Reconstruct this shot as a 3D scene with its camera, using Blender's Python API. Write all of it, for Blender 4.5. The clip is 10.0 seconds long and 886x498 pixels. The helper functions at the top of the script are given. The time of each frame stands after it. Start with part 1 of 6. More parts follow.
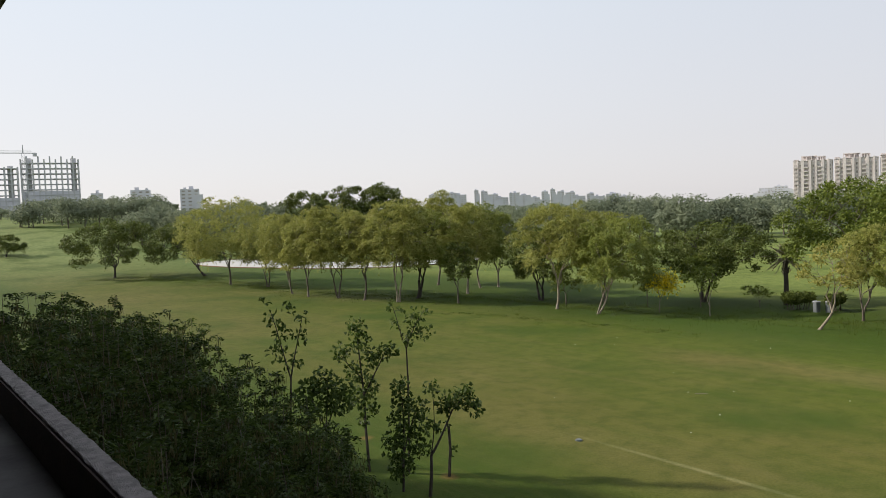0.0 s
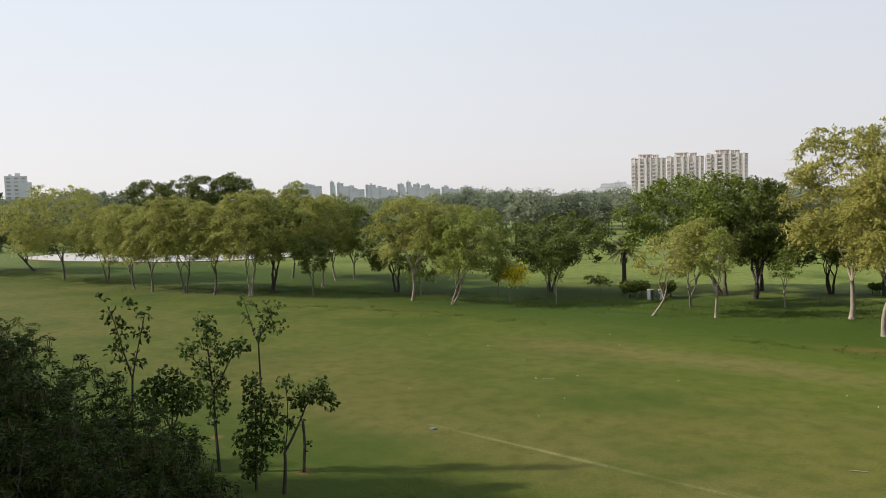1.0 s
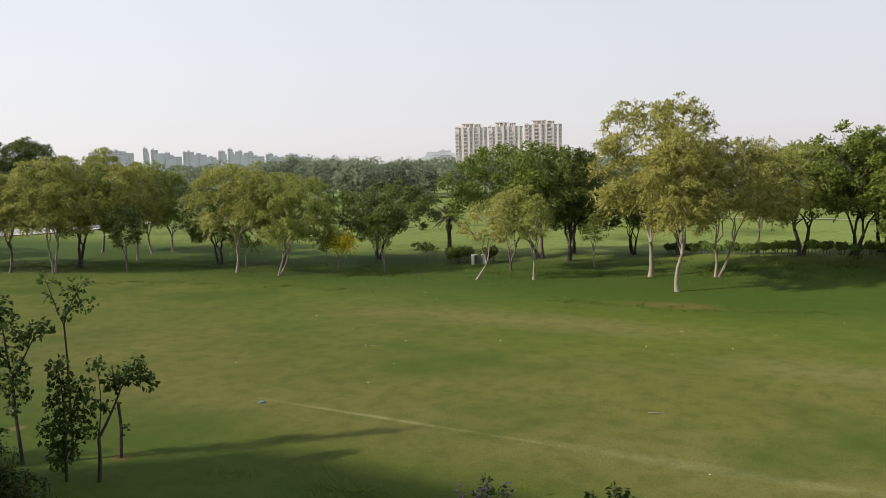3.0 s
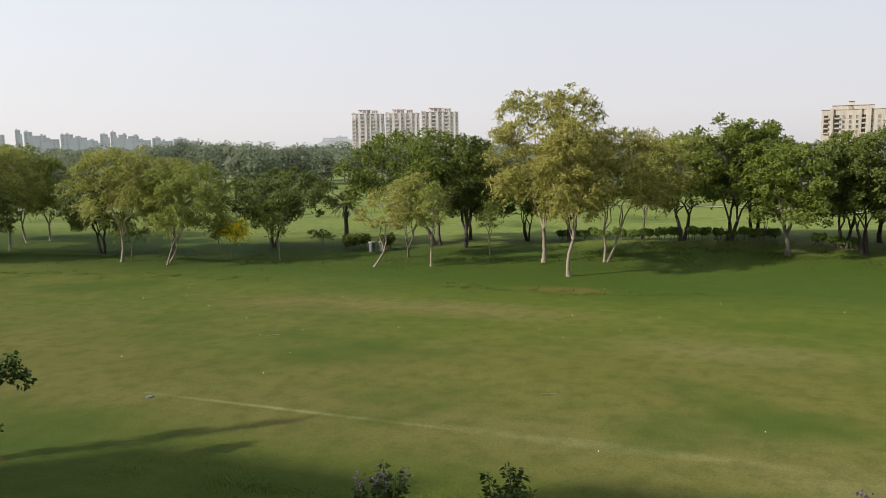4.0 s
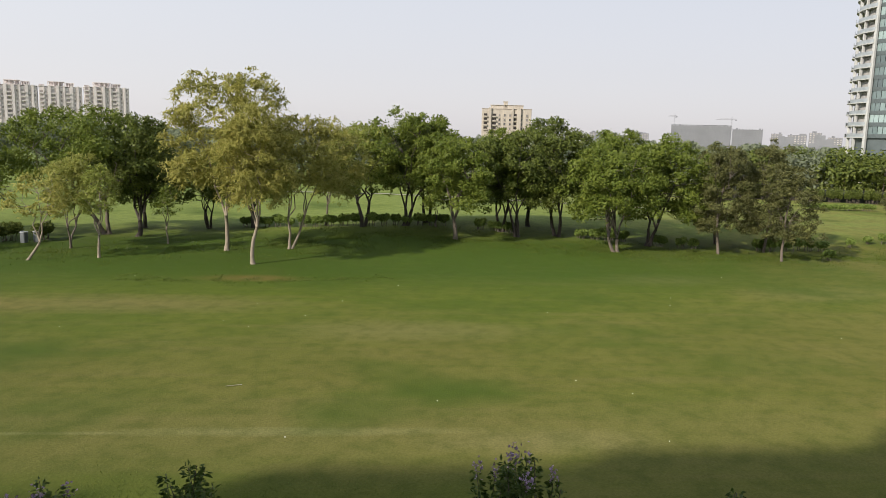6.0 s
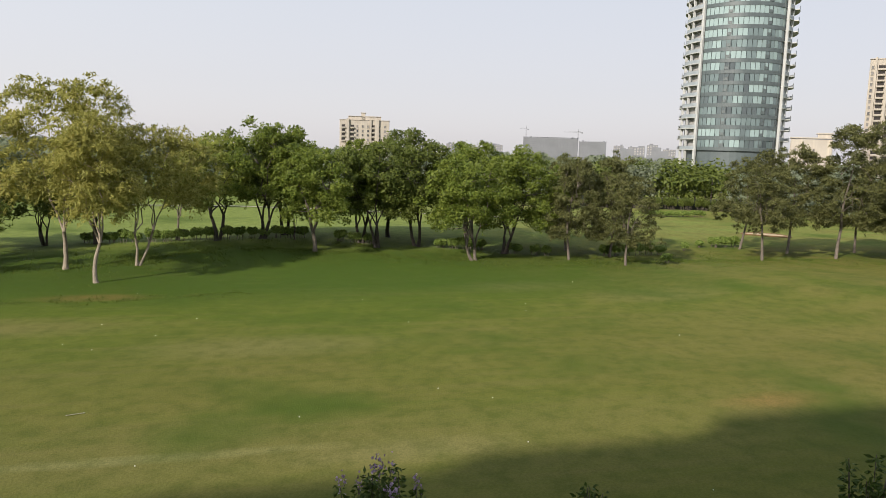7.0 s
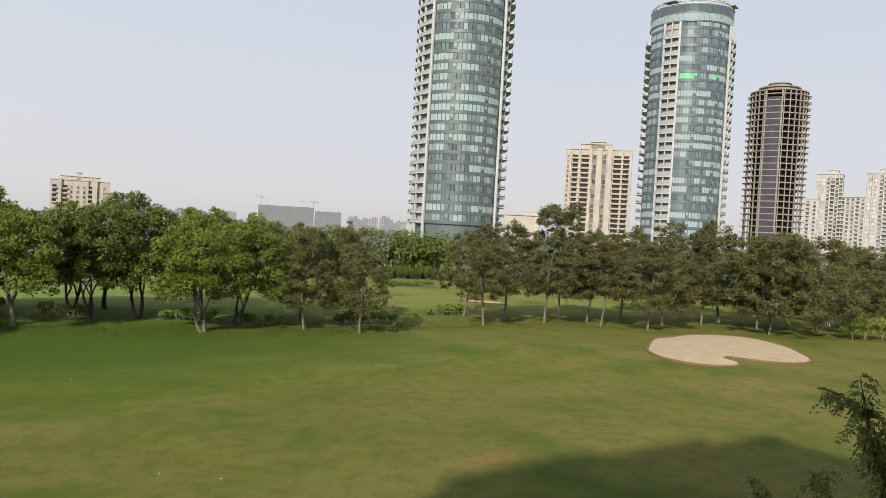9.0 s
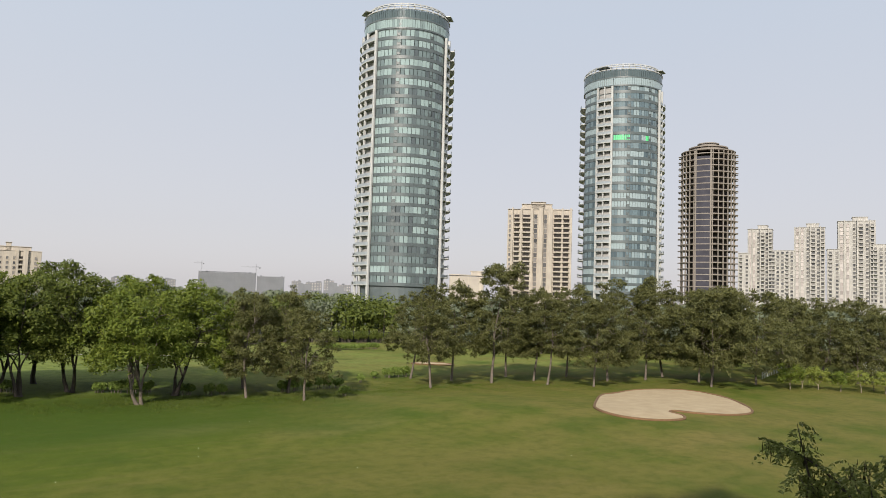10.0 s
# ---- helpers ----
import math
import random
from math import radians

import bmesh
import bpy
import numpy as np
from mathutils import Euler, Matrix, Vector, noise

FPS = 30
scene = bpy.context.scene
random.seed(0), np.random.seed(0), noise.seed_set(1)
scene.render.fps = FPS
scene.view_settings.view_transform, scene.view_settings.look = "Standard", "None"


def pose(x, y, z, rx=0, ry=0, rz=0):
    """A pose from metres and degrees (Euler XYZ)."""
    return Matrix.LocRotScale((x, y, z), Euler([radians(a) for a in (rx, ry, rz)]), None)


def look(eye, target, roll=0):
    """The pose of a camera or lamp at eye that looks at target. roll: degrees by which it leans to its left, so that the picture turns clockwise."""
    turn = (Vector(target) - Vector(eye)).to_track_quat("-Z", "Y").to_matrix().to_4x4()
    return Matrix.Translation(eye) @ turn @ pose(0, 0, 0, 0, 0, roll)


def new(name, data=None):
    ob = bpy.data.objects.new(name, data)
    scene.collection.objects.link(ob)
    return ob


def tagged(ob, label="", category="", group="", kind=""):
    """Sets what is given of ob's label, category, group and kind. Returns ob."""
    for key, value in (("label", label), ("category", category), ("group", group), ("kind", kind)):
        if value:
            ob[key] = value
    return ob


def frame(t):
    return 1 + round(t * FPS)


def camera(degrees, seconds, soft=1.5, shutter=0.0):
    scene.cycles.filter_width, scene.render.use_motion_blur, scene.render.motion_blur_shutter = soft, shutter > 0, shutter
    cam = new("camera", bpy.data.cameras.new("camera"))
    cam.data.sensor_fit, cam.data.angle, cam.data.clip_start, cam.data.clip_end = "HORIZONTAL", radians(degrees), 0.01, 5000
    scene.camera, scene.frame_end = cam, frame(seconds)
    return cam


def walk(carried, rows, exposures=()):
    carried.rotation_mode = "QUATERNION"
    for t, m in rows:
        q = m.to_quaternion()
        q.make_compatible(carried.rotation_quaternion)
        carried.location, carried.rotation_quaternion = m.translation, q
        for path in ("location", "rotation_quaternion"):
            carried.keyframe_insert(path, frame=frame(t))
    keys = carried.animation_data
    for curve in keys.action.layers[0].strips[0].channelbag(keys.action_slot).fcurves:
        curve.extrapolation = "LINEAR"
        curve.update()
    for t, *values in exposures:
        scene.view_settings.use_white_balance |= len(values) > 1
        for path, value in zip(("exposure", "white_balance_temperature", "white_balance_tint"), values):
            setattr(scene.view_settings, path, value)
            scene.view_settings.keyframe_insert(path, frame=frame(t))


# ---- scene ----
# ---------------------------------------------------------------- camera
cam = camera(61.5, 10.0, soft=0.75)
EYE_HEIGHT, ARM = 11.0, 0.3
# seconds, yaw, pitch, roll: the camera is held at arm's length and swung to the right
PAN = (
    (0.0, -0.99, -2.92, 2.08), (0.5, -5.85, -3.29, 1.90), (1.0, -12.01, -3.87, 1.56), (1.5, -15.32, -4.37, 1.40),
    (2.0, -18.42, -5.23, 1.43), (2.5, -21.82, -6.11, 1.52), (2.7, -23.28, -6.35, 1.50), (3.8, -30.90, -7.55, 1.03), (4.0, -33.03, -7.80, 0.80), (4.5, -39.11, -8.13, 0.28),
    (5.0, -46.09, -8.54, -0.64), (5.5, -52.08, -8.68, -1.32), (5.7, -54.05, -8.69, -1.45), (6.8, -64.82, -7.93, -1.62), (7.0, -67.49, -7.52, -1.70), (7.5, -73.95, -6.62, -2.24),
    (8.0, -79.89, -5.46, -3.00), (8.5, -84.01, -3.75, -3.23), (9.0, -87.55, -1.34, -3.20), (9.5, -90.26, 1.20, -2.68),
    (10.0, -91.77, 3.56, -1.75))
walk(cam, [(t, pose(-math.sin(radians(y)) * ARM, math.cos(radians(y)) * ARM, EYE_HEIGHT, 90 + p, r, y)) for t, y, p, r in PAN],
     exposures=[(0.0, 0.54), (2.0, 0.63), (8.0, 0.63), (10.0, 0.47)])

# ---------------------------------------------------------------- sky and sun
SUN_ELEVATION, SUN_AZIMUTH = 29.0, 76.0      # degrees; azimuth counted from +y towards -x
world = bpy.data.worlds.new("hazy_sky")
scene.world = world
world.use_nodes = True
wn, wl = world.node_tree.nodes, world.node_tree.links
wn.clear()
sky = wn.new("ShaderNodeTexSky")
sky.sky_type = "NISHITA"
sky.sun_disc = False
sky.sun_elevation, sky.sun_rotation = radians(SUN_ELEVATION), radians(-SUN_AZIMUTH)
sky.air_density, sky.dust_density, sky.ozone_density, sky.altitude = 1.0, 1.2, 1.0, 0
pale = wn.new("ShaderNodeHueSaturation")
pale.inputs["Saturation"].default_value, pale.inputs["Value"].default_value = 0.45, 0.13
# thick summer haze: one pale veil over the whole sky, brighter towards the sun
where = wn.new("ShaderNodeTexCoord")
facing = wn.new("ShaderNodeVectorMath")
facing.operation = "DOT_PRODUCT"
facing.inputs[1].default_value = (-math.sin(radians(SUN_AZIMUTH)), math.cos(radians(SUN_AZIMUTH)), 0.35)
veil = wn.new("ShaderNodeMapRange")
veil.inputs["From Min"].default_value, veil.inputs["From Max"].default_value = -1.0, 0.28
haze = wn.new("ShaderNodeMix")
haze.data_type = "RGBA"
haze.inputs[6].default_value, haze.inputs[7].default_value = (0.535, 0.542, 0.577, 1), (0.70, 0.715, 0.73, 1)
veiled = wn.new("ShaderNodeMix")
veiled.data_type = "RGBA"
veiled.inputs[0].default_value = 0.84
background = wn.new("ShaderNodeBackground")
background.inputs["Strength"].default_value = 0.80
wout = wn.new("ShaderNodeOutputWorld")
wl.new(where.outputs["Generated"], facing.inputs[0])
wl.new(facing.outputs["Value"], veil.inputs["Value"])
wl.new(veil.outputs["Result"], haze.inputs[0])
wl.new(sky.outputs["Color"], pale.inputs["Color"])
wl.new(pale.outputs["Color"], veiled.inputs[6])
low = wn.new("ShaderNodeSeparateXYZ")
height = wn.new("ShaderNodeMapRange")
height.inputs["From Min"].default_value, height.inputs["From Max"].default_value = 0.0, 0.35
tone = wn.new("ShaderNodeMix")
tone.data_type = "RGBA"
tone.inputs[6].default_value, tone.inputs[7].default_value = (1.045, 0.985, 0.97, 1), (0.935, 1.015, 1.115, 1)
toned = wn.new("ShaderNodeMix")
toned.data_type, toned.blend_type = "RGBA", "MULTIPLY"
toned.inputs[0].default_value = 1.0
wl.new(where.outputs["Generated"], low.inputs[0])
wl.new(low.outputs["Z"], height.inputs["Value"])
wl.new(height.outputs["Result"], tone.inputs[0])
wl.new(haze.outputs[2], toned.inputs[6])
wl.new(tone.outputs[2], toned.inputs[7])
wl.new(toned.outputs[2], veiled.inputs[7])
wl.new(veiled.outputs[2], background.inputs["Color"])
wl.new(background.outputs["Background"], wout.inputs["Surface"])
sun_data = bpy.data.lights.new("sun", "SUN")
sun_data.energy, sun_data.angle, sun_data.color = 3.9, radians(1.6), (1.0, 0.91, 0.80)
sun = new("sun", sun_data)
ce, se = math.cos(radians(SUN_ELEVATION)), math.sin(radians(SUN_ELEVATION))
sun.matrix_world = look((-300 * ce * math.sin(radians(SUN_AZIMUTH)), 300 * ce * math.cos(radians(SUN_AZIMUTH)), 300 * se), (0, 0, 0))


# ---------------------------------------------------------------- materials
class Nodes:
    """A small helper that builds a node material."""

    def __init__(self, name):
        self.mat = bpy.data.materials.new(name)
        self.mat.use_nodes = True
        self.tree = self.mat.node_tree
        self.tree.nodes.clear()
        self.out = self.tree.nodes.new("ShaderNodeOutputMaterial")

    def add(self, kind, **inputs):
        n = self.tree.nodes.new(kind)
        for key, value in inputs.items():
            self.put(n, key.replace("_", " "), value)
        return n

    def put(self, n, key, value):
        socket = n.inputs[key]
        if isinstance(value, bpy.types.NodeSocket):
            self.tree.links.new(value, socket)
        else:
            socket.default_value = value

    def coords(self, kind="Position"):
        if kind == "Position":
            return self.add("ShaderNodeNewGeometry").outputs["Position"]
        return self.add("ShaderNodeTexCoord").outputs[kind]

    def scaled(self, vector, sx, sy, sz, turn=0.0):
        n = self.add("ShaderNodeMapping")
        n.inputs["Scale"].default_value = (sx, sy, sz)
        n.inputs["Rotation"].default_value = (0, 0, radians(turn))
        self.tree.links.new(vector, n.inputs["Vector"])
        return n.outputs["Vector"]

    def noise(self, vector, scale, detail=4.0, rough=0.55):
        return self.add("ShaderNodeTexNoise", Vector=vector, Scale=scale, Detail=detail, Roughness=rough).outputs["Fac"]

    def ramp(self, fac, *stops):
        n = self.add("ShaderNodeValToRGB", Fac=fac)
        els = n.color_ramp.elements
        while len(els) < len(stops):
            els.new(0.5)
        for el, (at, col) in zip(els, stops):
            el.position = at
            el.color = (*col, 1) if len(col) == 3 else col
        return n.outputs["Color"]

    def mix(self, fac, a, b, blend="MIX"):
        n = self.tree.nodes.new("ShaderNodeMix")
        n.data_type, n.blend_type = "RGBA", blend
        for i, v in ((0, fac), (6, a), (7, b)):
            if isinstance(v, bpy.types.NodeSocket):
                self.tree.links.new(v, n.inputs[i])
            else:
                n.inputs[i].default_value = v if i == 0 else (*v, 1)
        return n.outputs[2]

    def surface(self, colour, rough=0.8, metal=0.0, bump=None, strength=0.3, distance=0.02, **more):
        b = self.add("ShaderNodeBsdfPrincipled")
        self.put(b, "Base Color", colour if isinstance(colour, bpy.types.NodeSocket) else (*colour, 1))
        self.put(b, "Roughness", rough)
        self.put(b, "Metallic", metal)
        for key, value in more.items():
            self.put(b, key.replace("_", " "), value)
        if bump is not None:
            n = self.add("ShaderNodeBump", Height=bump, Strength=strength, Distance=distance)
            self.tree.links.new(n.outputs["Normal"], b.inputs["Normal"])
        self.tree.links.new(b.outputs["BSDF"], self.out.inputs["Surface"])
        return b


def leaf_material(name, dark, mid, light, through_light=0.18, rough=0.55):
    dark, mid, light = ([c * 1.19 for c in k] for k in (dark, mid, light))
    n = Nodes(name)
    geo = n.add("ShaderNodeNewGeometry")
    col = n.ramp(geo.outputs["Random Per Island"], (0.0, dark), (0.45, mid), (1.0, light))
    patch = n.noise(n.coords("Object"), 0.55, 2.0)
    col = n.mix(n.ramp(patch, (0.35, (0, 0, 0)), (0.7, (1, 1, 1))), col, n.mix(0.5, col, light), "MIX")
    b = n.surface(col, rough, Specular_IOR_Level=0.25, Diffuse_Roughness=0.15)
    t = n.add("ShaderNodeBsdfTranslucent", Color=col)
    m = n.add("ShaderNodeMixShader", Fac=through_light)
    n.tree.links.new(b.outputs["BSDF"], m.inputs[1])
    n.tree.links.new(t.outputs["BSDF"], m.inputs[2])
    n.tree.links.new(m.outputs["Shader"], n.out.inputs["Surface"])
    return n.mat


def bark_material(name, a, b):
    n = Nodes(name)
    p = n.scaled(n.coords("Object"), 6, 6, 1.5)
    f = n.noise(p, 2.2, 5.0, 0.65)
    n.surface(n.ramp(f, (0.3, a), (0.7, b)), 0.85, bump=f, strength=0.6, distance=0.03)
    return n.mat


def plain_material(name, a, b, scale=1.5, rough=0.8, metal=0.0, bump=0.2, stains=None):
    n = Nodes(name)
    p = n.coords("Object")
    f = n.noise(p, scale, 6.0, 0.62)
    col = n.ramp(f, (0.3, a), (0.7, b))
    if stains:
        streak = n.noise(n.scaled(p, 0.7, 0.7, 0.06), 1.6, 4.0)
        col = n.mix(n.ramp(streak, (0.48, (0, 0, 0)), (0.75, (0.8, 0.8, 0.8))), col, stains)
    fine = n.noise(p, scale * 14, 3.0)
    n.surface(col, rough, metal, bump=fine, strength=bump, distance=0.01)
    return n.mat


def lawn_material():
    n = Nodes("mown_lawn")
    p = n.coords()
    wide = n.noise(n.scaled(p, 0.035, 0.035, 0.035), 1.0, 4.0, 0.55)
    middle = n.noise(n.scaled(p, 0.16, 0.16, 0.16), 1.0, 5.0, 0.6)
    small = n.noise(n.scaled(p, 0.9, 0.9, 0.9), 1.0, 5.0, 0.65)
    grain = n.noise(p, 9.0, 4.0, 0.7)
    green = n.ramp(middle, (0.30, (0.082, 0.106, 0.015)), (0.55, (0.098, 0.120, 0.018)), (0.80, (0.122, 0.134, 0.025)))
    dry = n.ramp(middle, (0.25, (0.148, 0.116, 0.042)), (0.75, (0.186, 0.146, 0.062)))
    both = n.mix(0.25, wide, middle)
    # the mown fairway in front of the building is drier than the rough beyond it
    out = n.add("ShaderNodeVectorMath", )
    out.operation = "DOT_PRODUCT"
    n.tree.links.new(p, out.inputs[0])
    out.inputs[1].default_value = (0.794, 0.608, 0.0)
    band = n.add("ShaderNodeMapRange", Value=out.outputs["Value"])
    band.interpolation_type = "SMOOTHSTEP"
    for key, value in (("From Min", 30.0), ("From Max", 64.0), ("To Min", 0.075), ("To Max", -0.075)):
        band.inputs[key].default_value = value
    both = n.mix(1.0, both, band.outputs["Result"], "ADD")
    col = n.mix(n.ramp(both, (0.42, (0, 0, 0)), (0.68, (0.7, 0.7, 0.7))), green, dry)
    lush = n.noise(n.scaled(p, 0.05, 0.05, 0.05), 1.7, 3.0)
    # long streaks that run with the mowing, along the building's front
    along = n.add("ShaderNodeVectorMath")
    along.operation = "DOT_PRODUCT"
    n.tree.links.new(p, along.inputs[0])
    along.inputs[1].default_value = (-0.608, 0.794, 0.0)
    strip = n.add("ShaderNodeCombineXYZ", X=out.outputs["Value"], Y=along.outputs["Value"]).outputs["Vector"]
    streak = n.noise(n.scaled(strip, 0.95, 0.05, 1.0), 1.0, 6.0, 0.66)
    col = n.mix(n.ramp(streak, (0.30, (0.42, 0.42, 0.42)), (0.48, (0, 0, 0))), col, (0.076, 0.106, 0.014))
    col = n.mix(n.ramp(streak, (0.50, (0, 0, 0)), (0.74, (0.50, 0.50, 0.50))), col, (0.172, 0.136, 0.064))

    def share(value, low_, high_):
        m = n.add("ShaderNodeMapRange", Value=value)
        m.inputs["From Min"].default_value, m.inputs["From Max"].default_value = low_, high_
        return m.outputs["Result"]

    def times(*values):
        v = values[0]
        for w in values[1:]:
            v = n.mix(1.0, v, w, "MULTIPLY")
        return v

    # worn ground: a sandy line along the front and bare patches, all with ragged edges
    rag = n.noise(n.scaled(strip, 1.5, 0.35, 1.0), 1.0, 6.0, 0.68)
    crumbs = n.noise(p, 5.0, 5.0, 0.75)
    out_p, along_a = out.outputs["Value"], along.outputs["Value"]

    def patch(p0, a0, half_p, half_a, colour, depth, base):
        """A patch by its middle and half widths out of and along the front."""
        dp = n.add("ShaderNodeMath")
        dp.operation = "MULTIPLY_ADD"
        n.tree.links.new(out_p, dp.inputs[0])
        dp.inputs[1].default_value, dp.inputs[2].default_value = 1 / half_p, -p0 / half_p
        da = n.add("ShaderNodeMath")
        da.operation = "MULTIPLY_ADD"
        n.tree.links.new(along_a, da.inputs[0])
        da.inputs[1].default_value, da.inputs[2].default_value = 1 / half_a, -a0 / half_a
        both_ = n.add("ShaderNodeCombineXYZ", X=dp.outputs["Value"], Y=da.outputs["Value"])
        size = n.add("ShaderNodeVectorMath")
        size.operation = "LENGTH"
        n.tree.links.new(both_.outputs["Vector"], size.inputs[0])
        ragged = n.add("ShaderNodeMath")
        ragged.operation = "MULTIPLY_ADD"
        n.tree.links.new(n.mix(0.35, rag, crumbs), ragged.inputs[0])
        ragged.inputs[1].default_value = -1.9
        n.tree.links.new(size.outputs["Value"], ragged.inputs[2])
        mask = n.ramp(share(ragged.outputs["Value"], -0.75, 0.55), (0.0, (depth,) * 3), (0.35, (depth * 0.75,) * 3), (1.0, (0, 0, 0)))
        return n.mix(mask, base, colour)

    pale, dust, red = (0.30, 0.262, 0.165), (0.215, 0.178, 0.095), (0.250, 0.138, 0.068)
    col = patch(26.6, -1.0, 3.6, 24.0, (0.185, 0.150, 0.072), 0.55, col)
    col = patch(26.8, 16.5, 0.14, 5.6, pale, 0.68, col)
    col = patch(26.9, 3.5, 0.36, 5.5, pale, 0.42, col)
    col = patch(26.0, -6.0, 1.0, 3.6, dust, 0.75, col)
    col = patch(56.4, 10.0, 1.1, 3.6, red, 0.95, col)
    col = patch(47.6, 16.0, 2.2, 8.5, (0.21, 0.160, 0.082), 0.65, col)
    col = patch(46.4, 28.0, 2.6, 5.5, (0.21, 0.150, 0.072), 0.60, col)
    col = patch(28.4, -24.5, 0.9, 3.0, red, 0.60, col)
    col = patch(41.5, -1.5, 2.0, 6.0, dust, 0.45, col)
    col = patch(33.5, -57.0, 2.2, 6.0, (0.22, 0.165, 0.085), 0.65, col)
    col = patch(52.4, -32.0, 2.2, 5.0, dust, 0.60, col)
    col = patch(58.0, -22.0, 2.0, 5.0, dust, 0.55, col)
    # greener, longer grass beside the shrubs
    near = times(n.ramp(share(out_p, 14.0, 25.5), (0.55, (0.85, 0.85, 0.85)), (1.0, (0, 0, 0))), share(along_a, 0.0, 9.0), n.ramp(rag, (0.30, (0.5, 0.5, 0.5)), (0.55, (1, 1, 1))))
    col = n.mix(near, col, (0.050, 0.086, 0.010))
    col = patch(18.95, 24.1, 0.30, 0.34, red, 0.85, col)
    col = patch(19.4, 31.1, 0.30, 0.30, red, 0.85, col)
    # under the trees: lush grass, with the trees' shade darkened into its colour
    lush_and_shade = n.ramp(share(out_p, 40.0, 90.0), (0.22, (0, 0, 0)), (0.38, (0.84, 0.84, 0.84)), (0.70, (0.84, 0.84, 0.84)), (0.84, (0, 0, 0)))
    lush_and_shade = times(lush_and_shade, share(along_a, -48.0, -36.0), n.ramp(n.mix(0.5, middle, rag), (0.36, (0.6, 0.6, 0.6)), (0.54, (1, 1, 1))))
    col = n.mix(lush_and_shade, col, (0.040, 0.078, 0.009))
    # distance haze put into the colour: the lawn pales past the tree row
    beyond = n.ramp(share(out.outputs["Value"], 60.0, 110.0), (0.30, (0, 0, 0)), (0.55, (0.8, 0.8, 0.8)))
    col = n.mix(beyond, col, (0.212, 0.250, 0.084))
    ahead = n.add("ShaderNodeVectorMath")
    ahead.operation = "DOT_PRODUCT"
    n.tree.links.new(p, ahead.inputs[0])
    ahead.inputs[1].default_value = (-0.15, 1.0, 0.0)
    # the same haze painted over the far end on the left
    far_left_haze = n.ramp(share(ahead.outputs["Value"], 125.0, 215.0), (0.1, (0, 0, 0)), (0.9, (0.8, 0.8, 0.8)))
    col = n.mix(far_left_haze, col, (0.235, 0.275, 0.125))
    parched = n.mix(1.0, n.ramp(share(along.outputs["Value"], -14.0, -58.0), (0.1, (0, 0, 0)), (0.8, (0.75, 0.75, 0.75))), n.ramp(middle, (0.36, (0.15, 0.15, 0.15)), (0.62, (1, 1, 1))), "MULTIPLY")
    col = n.mix(parched, col, (0.176, 0.140, 0.056))
    col = n.mix(n.ramp(lush, (0.52, (0, 0, 0)), (0.68, (0.75, 0.75, 0.75))), col, (0.052, 0.086, 0.011))
    col = n.mix(n.ramp(small, (0.36, (0.4, 0.4, 0.4)), (0.55, (0, 0, 0))), col, (0.05, 0.068, 0.010))
    col = n.mix(n.ramp(small, (0.60, (0, 0, 0)), (0.80, (0.28, 0.28, 0.28))), col, (0.18, 0.16, 0.06))
    col = n.mix(n.ramp(grain, (0.40, (0, 0, 0)), (0.75, (0.45, 0.45, 0.45))), col, (0.035, 0.048, 0.008))
    col = n.mix(1.0, col, (0.805, 0.855, 0.60), "MULTIPLY")
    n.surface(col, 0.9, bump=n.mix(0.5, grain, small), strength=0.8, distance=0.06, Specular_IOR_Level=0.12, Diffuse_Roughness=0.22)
    return n.mat


def sand_material():
    n = Nodes("bunker_sand")
    p = n.coords()
    f = n.noise(n.scaled(p, 0.6, 0.6, 0.6), 1.0, 6.0, 0.6)
    rake = n.noise(n.scaled(p, 0.9, 7.0, 1.0, 20), 1.0, 3.0)
    n.surface(n.ramp(f, (0.25, (0.320, 0.242, 0.142)), (0.75, (0.430, 0.338, 0.210))), 0.95, bump=rake, strength=0.6, distance=0.06)
    return n.mat


def glass_material(name, a, b, c, rough=0.08):
    """Curtain-wall panes: coated glass whose tint differs from pane to pane, with blinds behind some."""
    n = Nodes(name)
    geo = n.add("ShaderNodeNewGeometry")
    own = n.add("ShaderNodeObjectInfo").outputs["Random"]
    # neighbours share a tone, single panes stray from it
    both = n.add("ShaderNodeMath")
    both.operation = "MULTIPLY_ADD"
    n.tree.links.new(own, both.inputs[0])
    both.inputs[1].default_value = 0.62
    stray = n.add("ShaderNodeMath")
    stray.operation = "MULTIPLY"
    n.tree.links.new(geo.outputs["Random Per Island"], stray.inputs[0])
    stray.inputs[1].default_value = 0.38
    n.tree.links.new(stray.outputs["Value"], both.inputs[2])
    col = n.ramp(both.outputs["Value"], (0.0, a), (0.22, a), (0.36, b), (0.50, b), (0.64, c), (1.0, c))
    n.surface(col, rough, 0.0, Specular_IOR_Level=0.5)
    return n.mat


LAWN, SAND = lawn_material(), sand_material()
SAND_WHITE = plain_material("white_bunker_sand", (0.37, 0.36, 0.335), (0.45, 0.44, 0.415), 0.6, 0.95, 0.0, 0.5)
OLIVE = leaf_material("olive_feathery_leaves", (0.140, 0.168, 0.034), (0.220, 0.235, 0.054), (0.305, 0.295, 0.078), 0.42)
OLIVE_TALL = leaf_material("yellow_olive_leaves", (0.155, 0.165, 0.035), (0.238, 0.234, 0.055), (0.322, 0.294, 0.080), 0.42)
LIME = leaf_material("yellow_green_leaves", (0.110, 0.150, 0.026), (0.180, 0.215, 0.040), (0.250, 0.260, 0.060), 0.38)
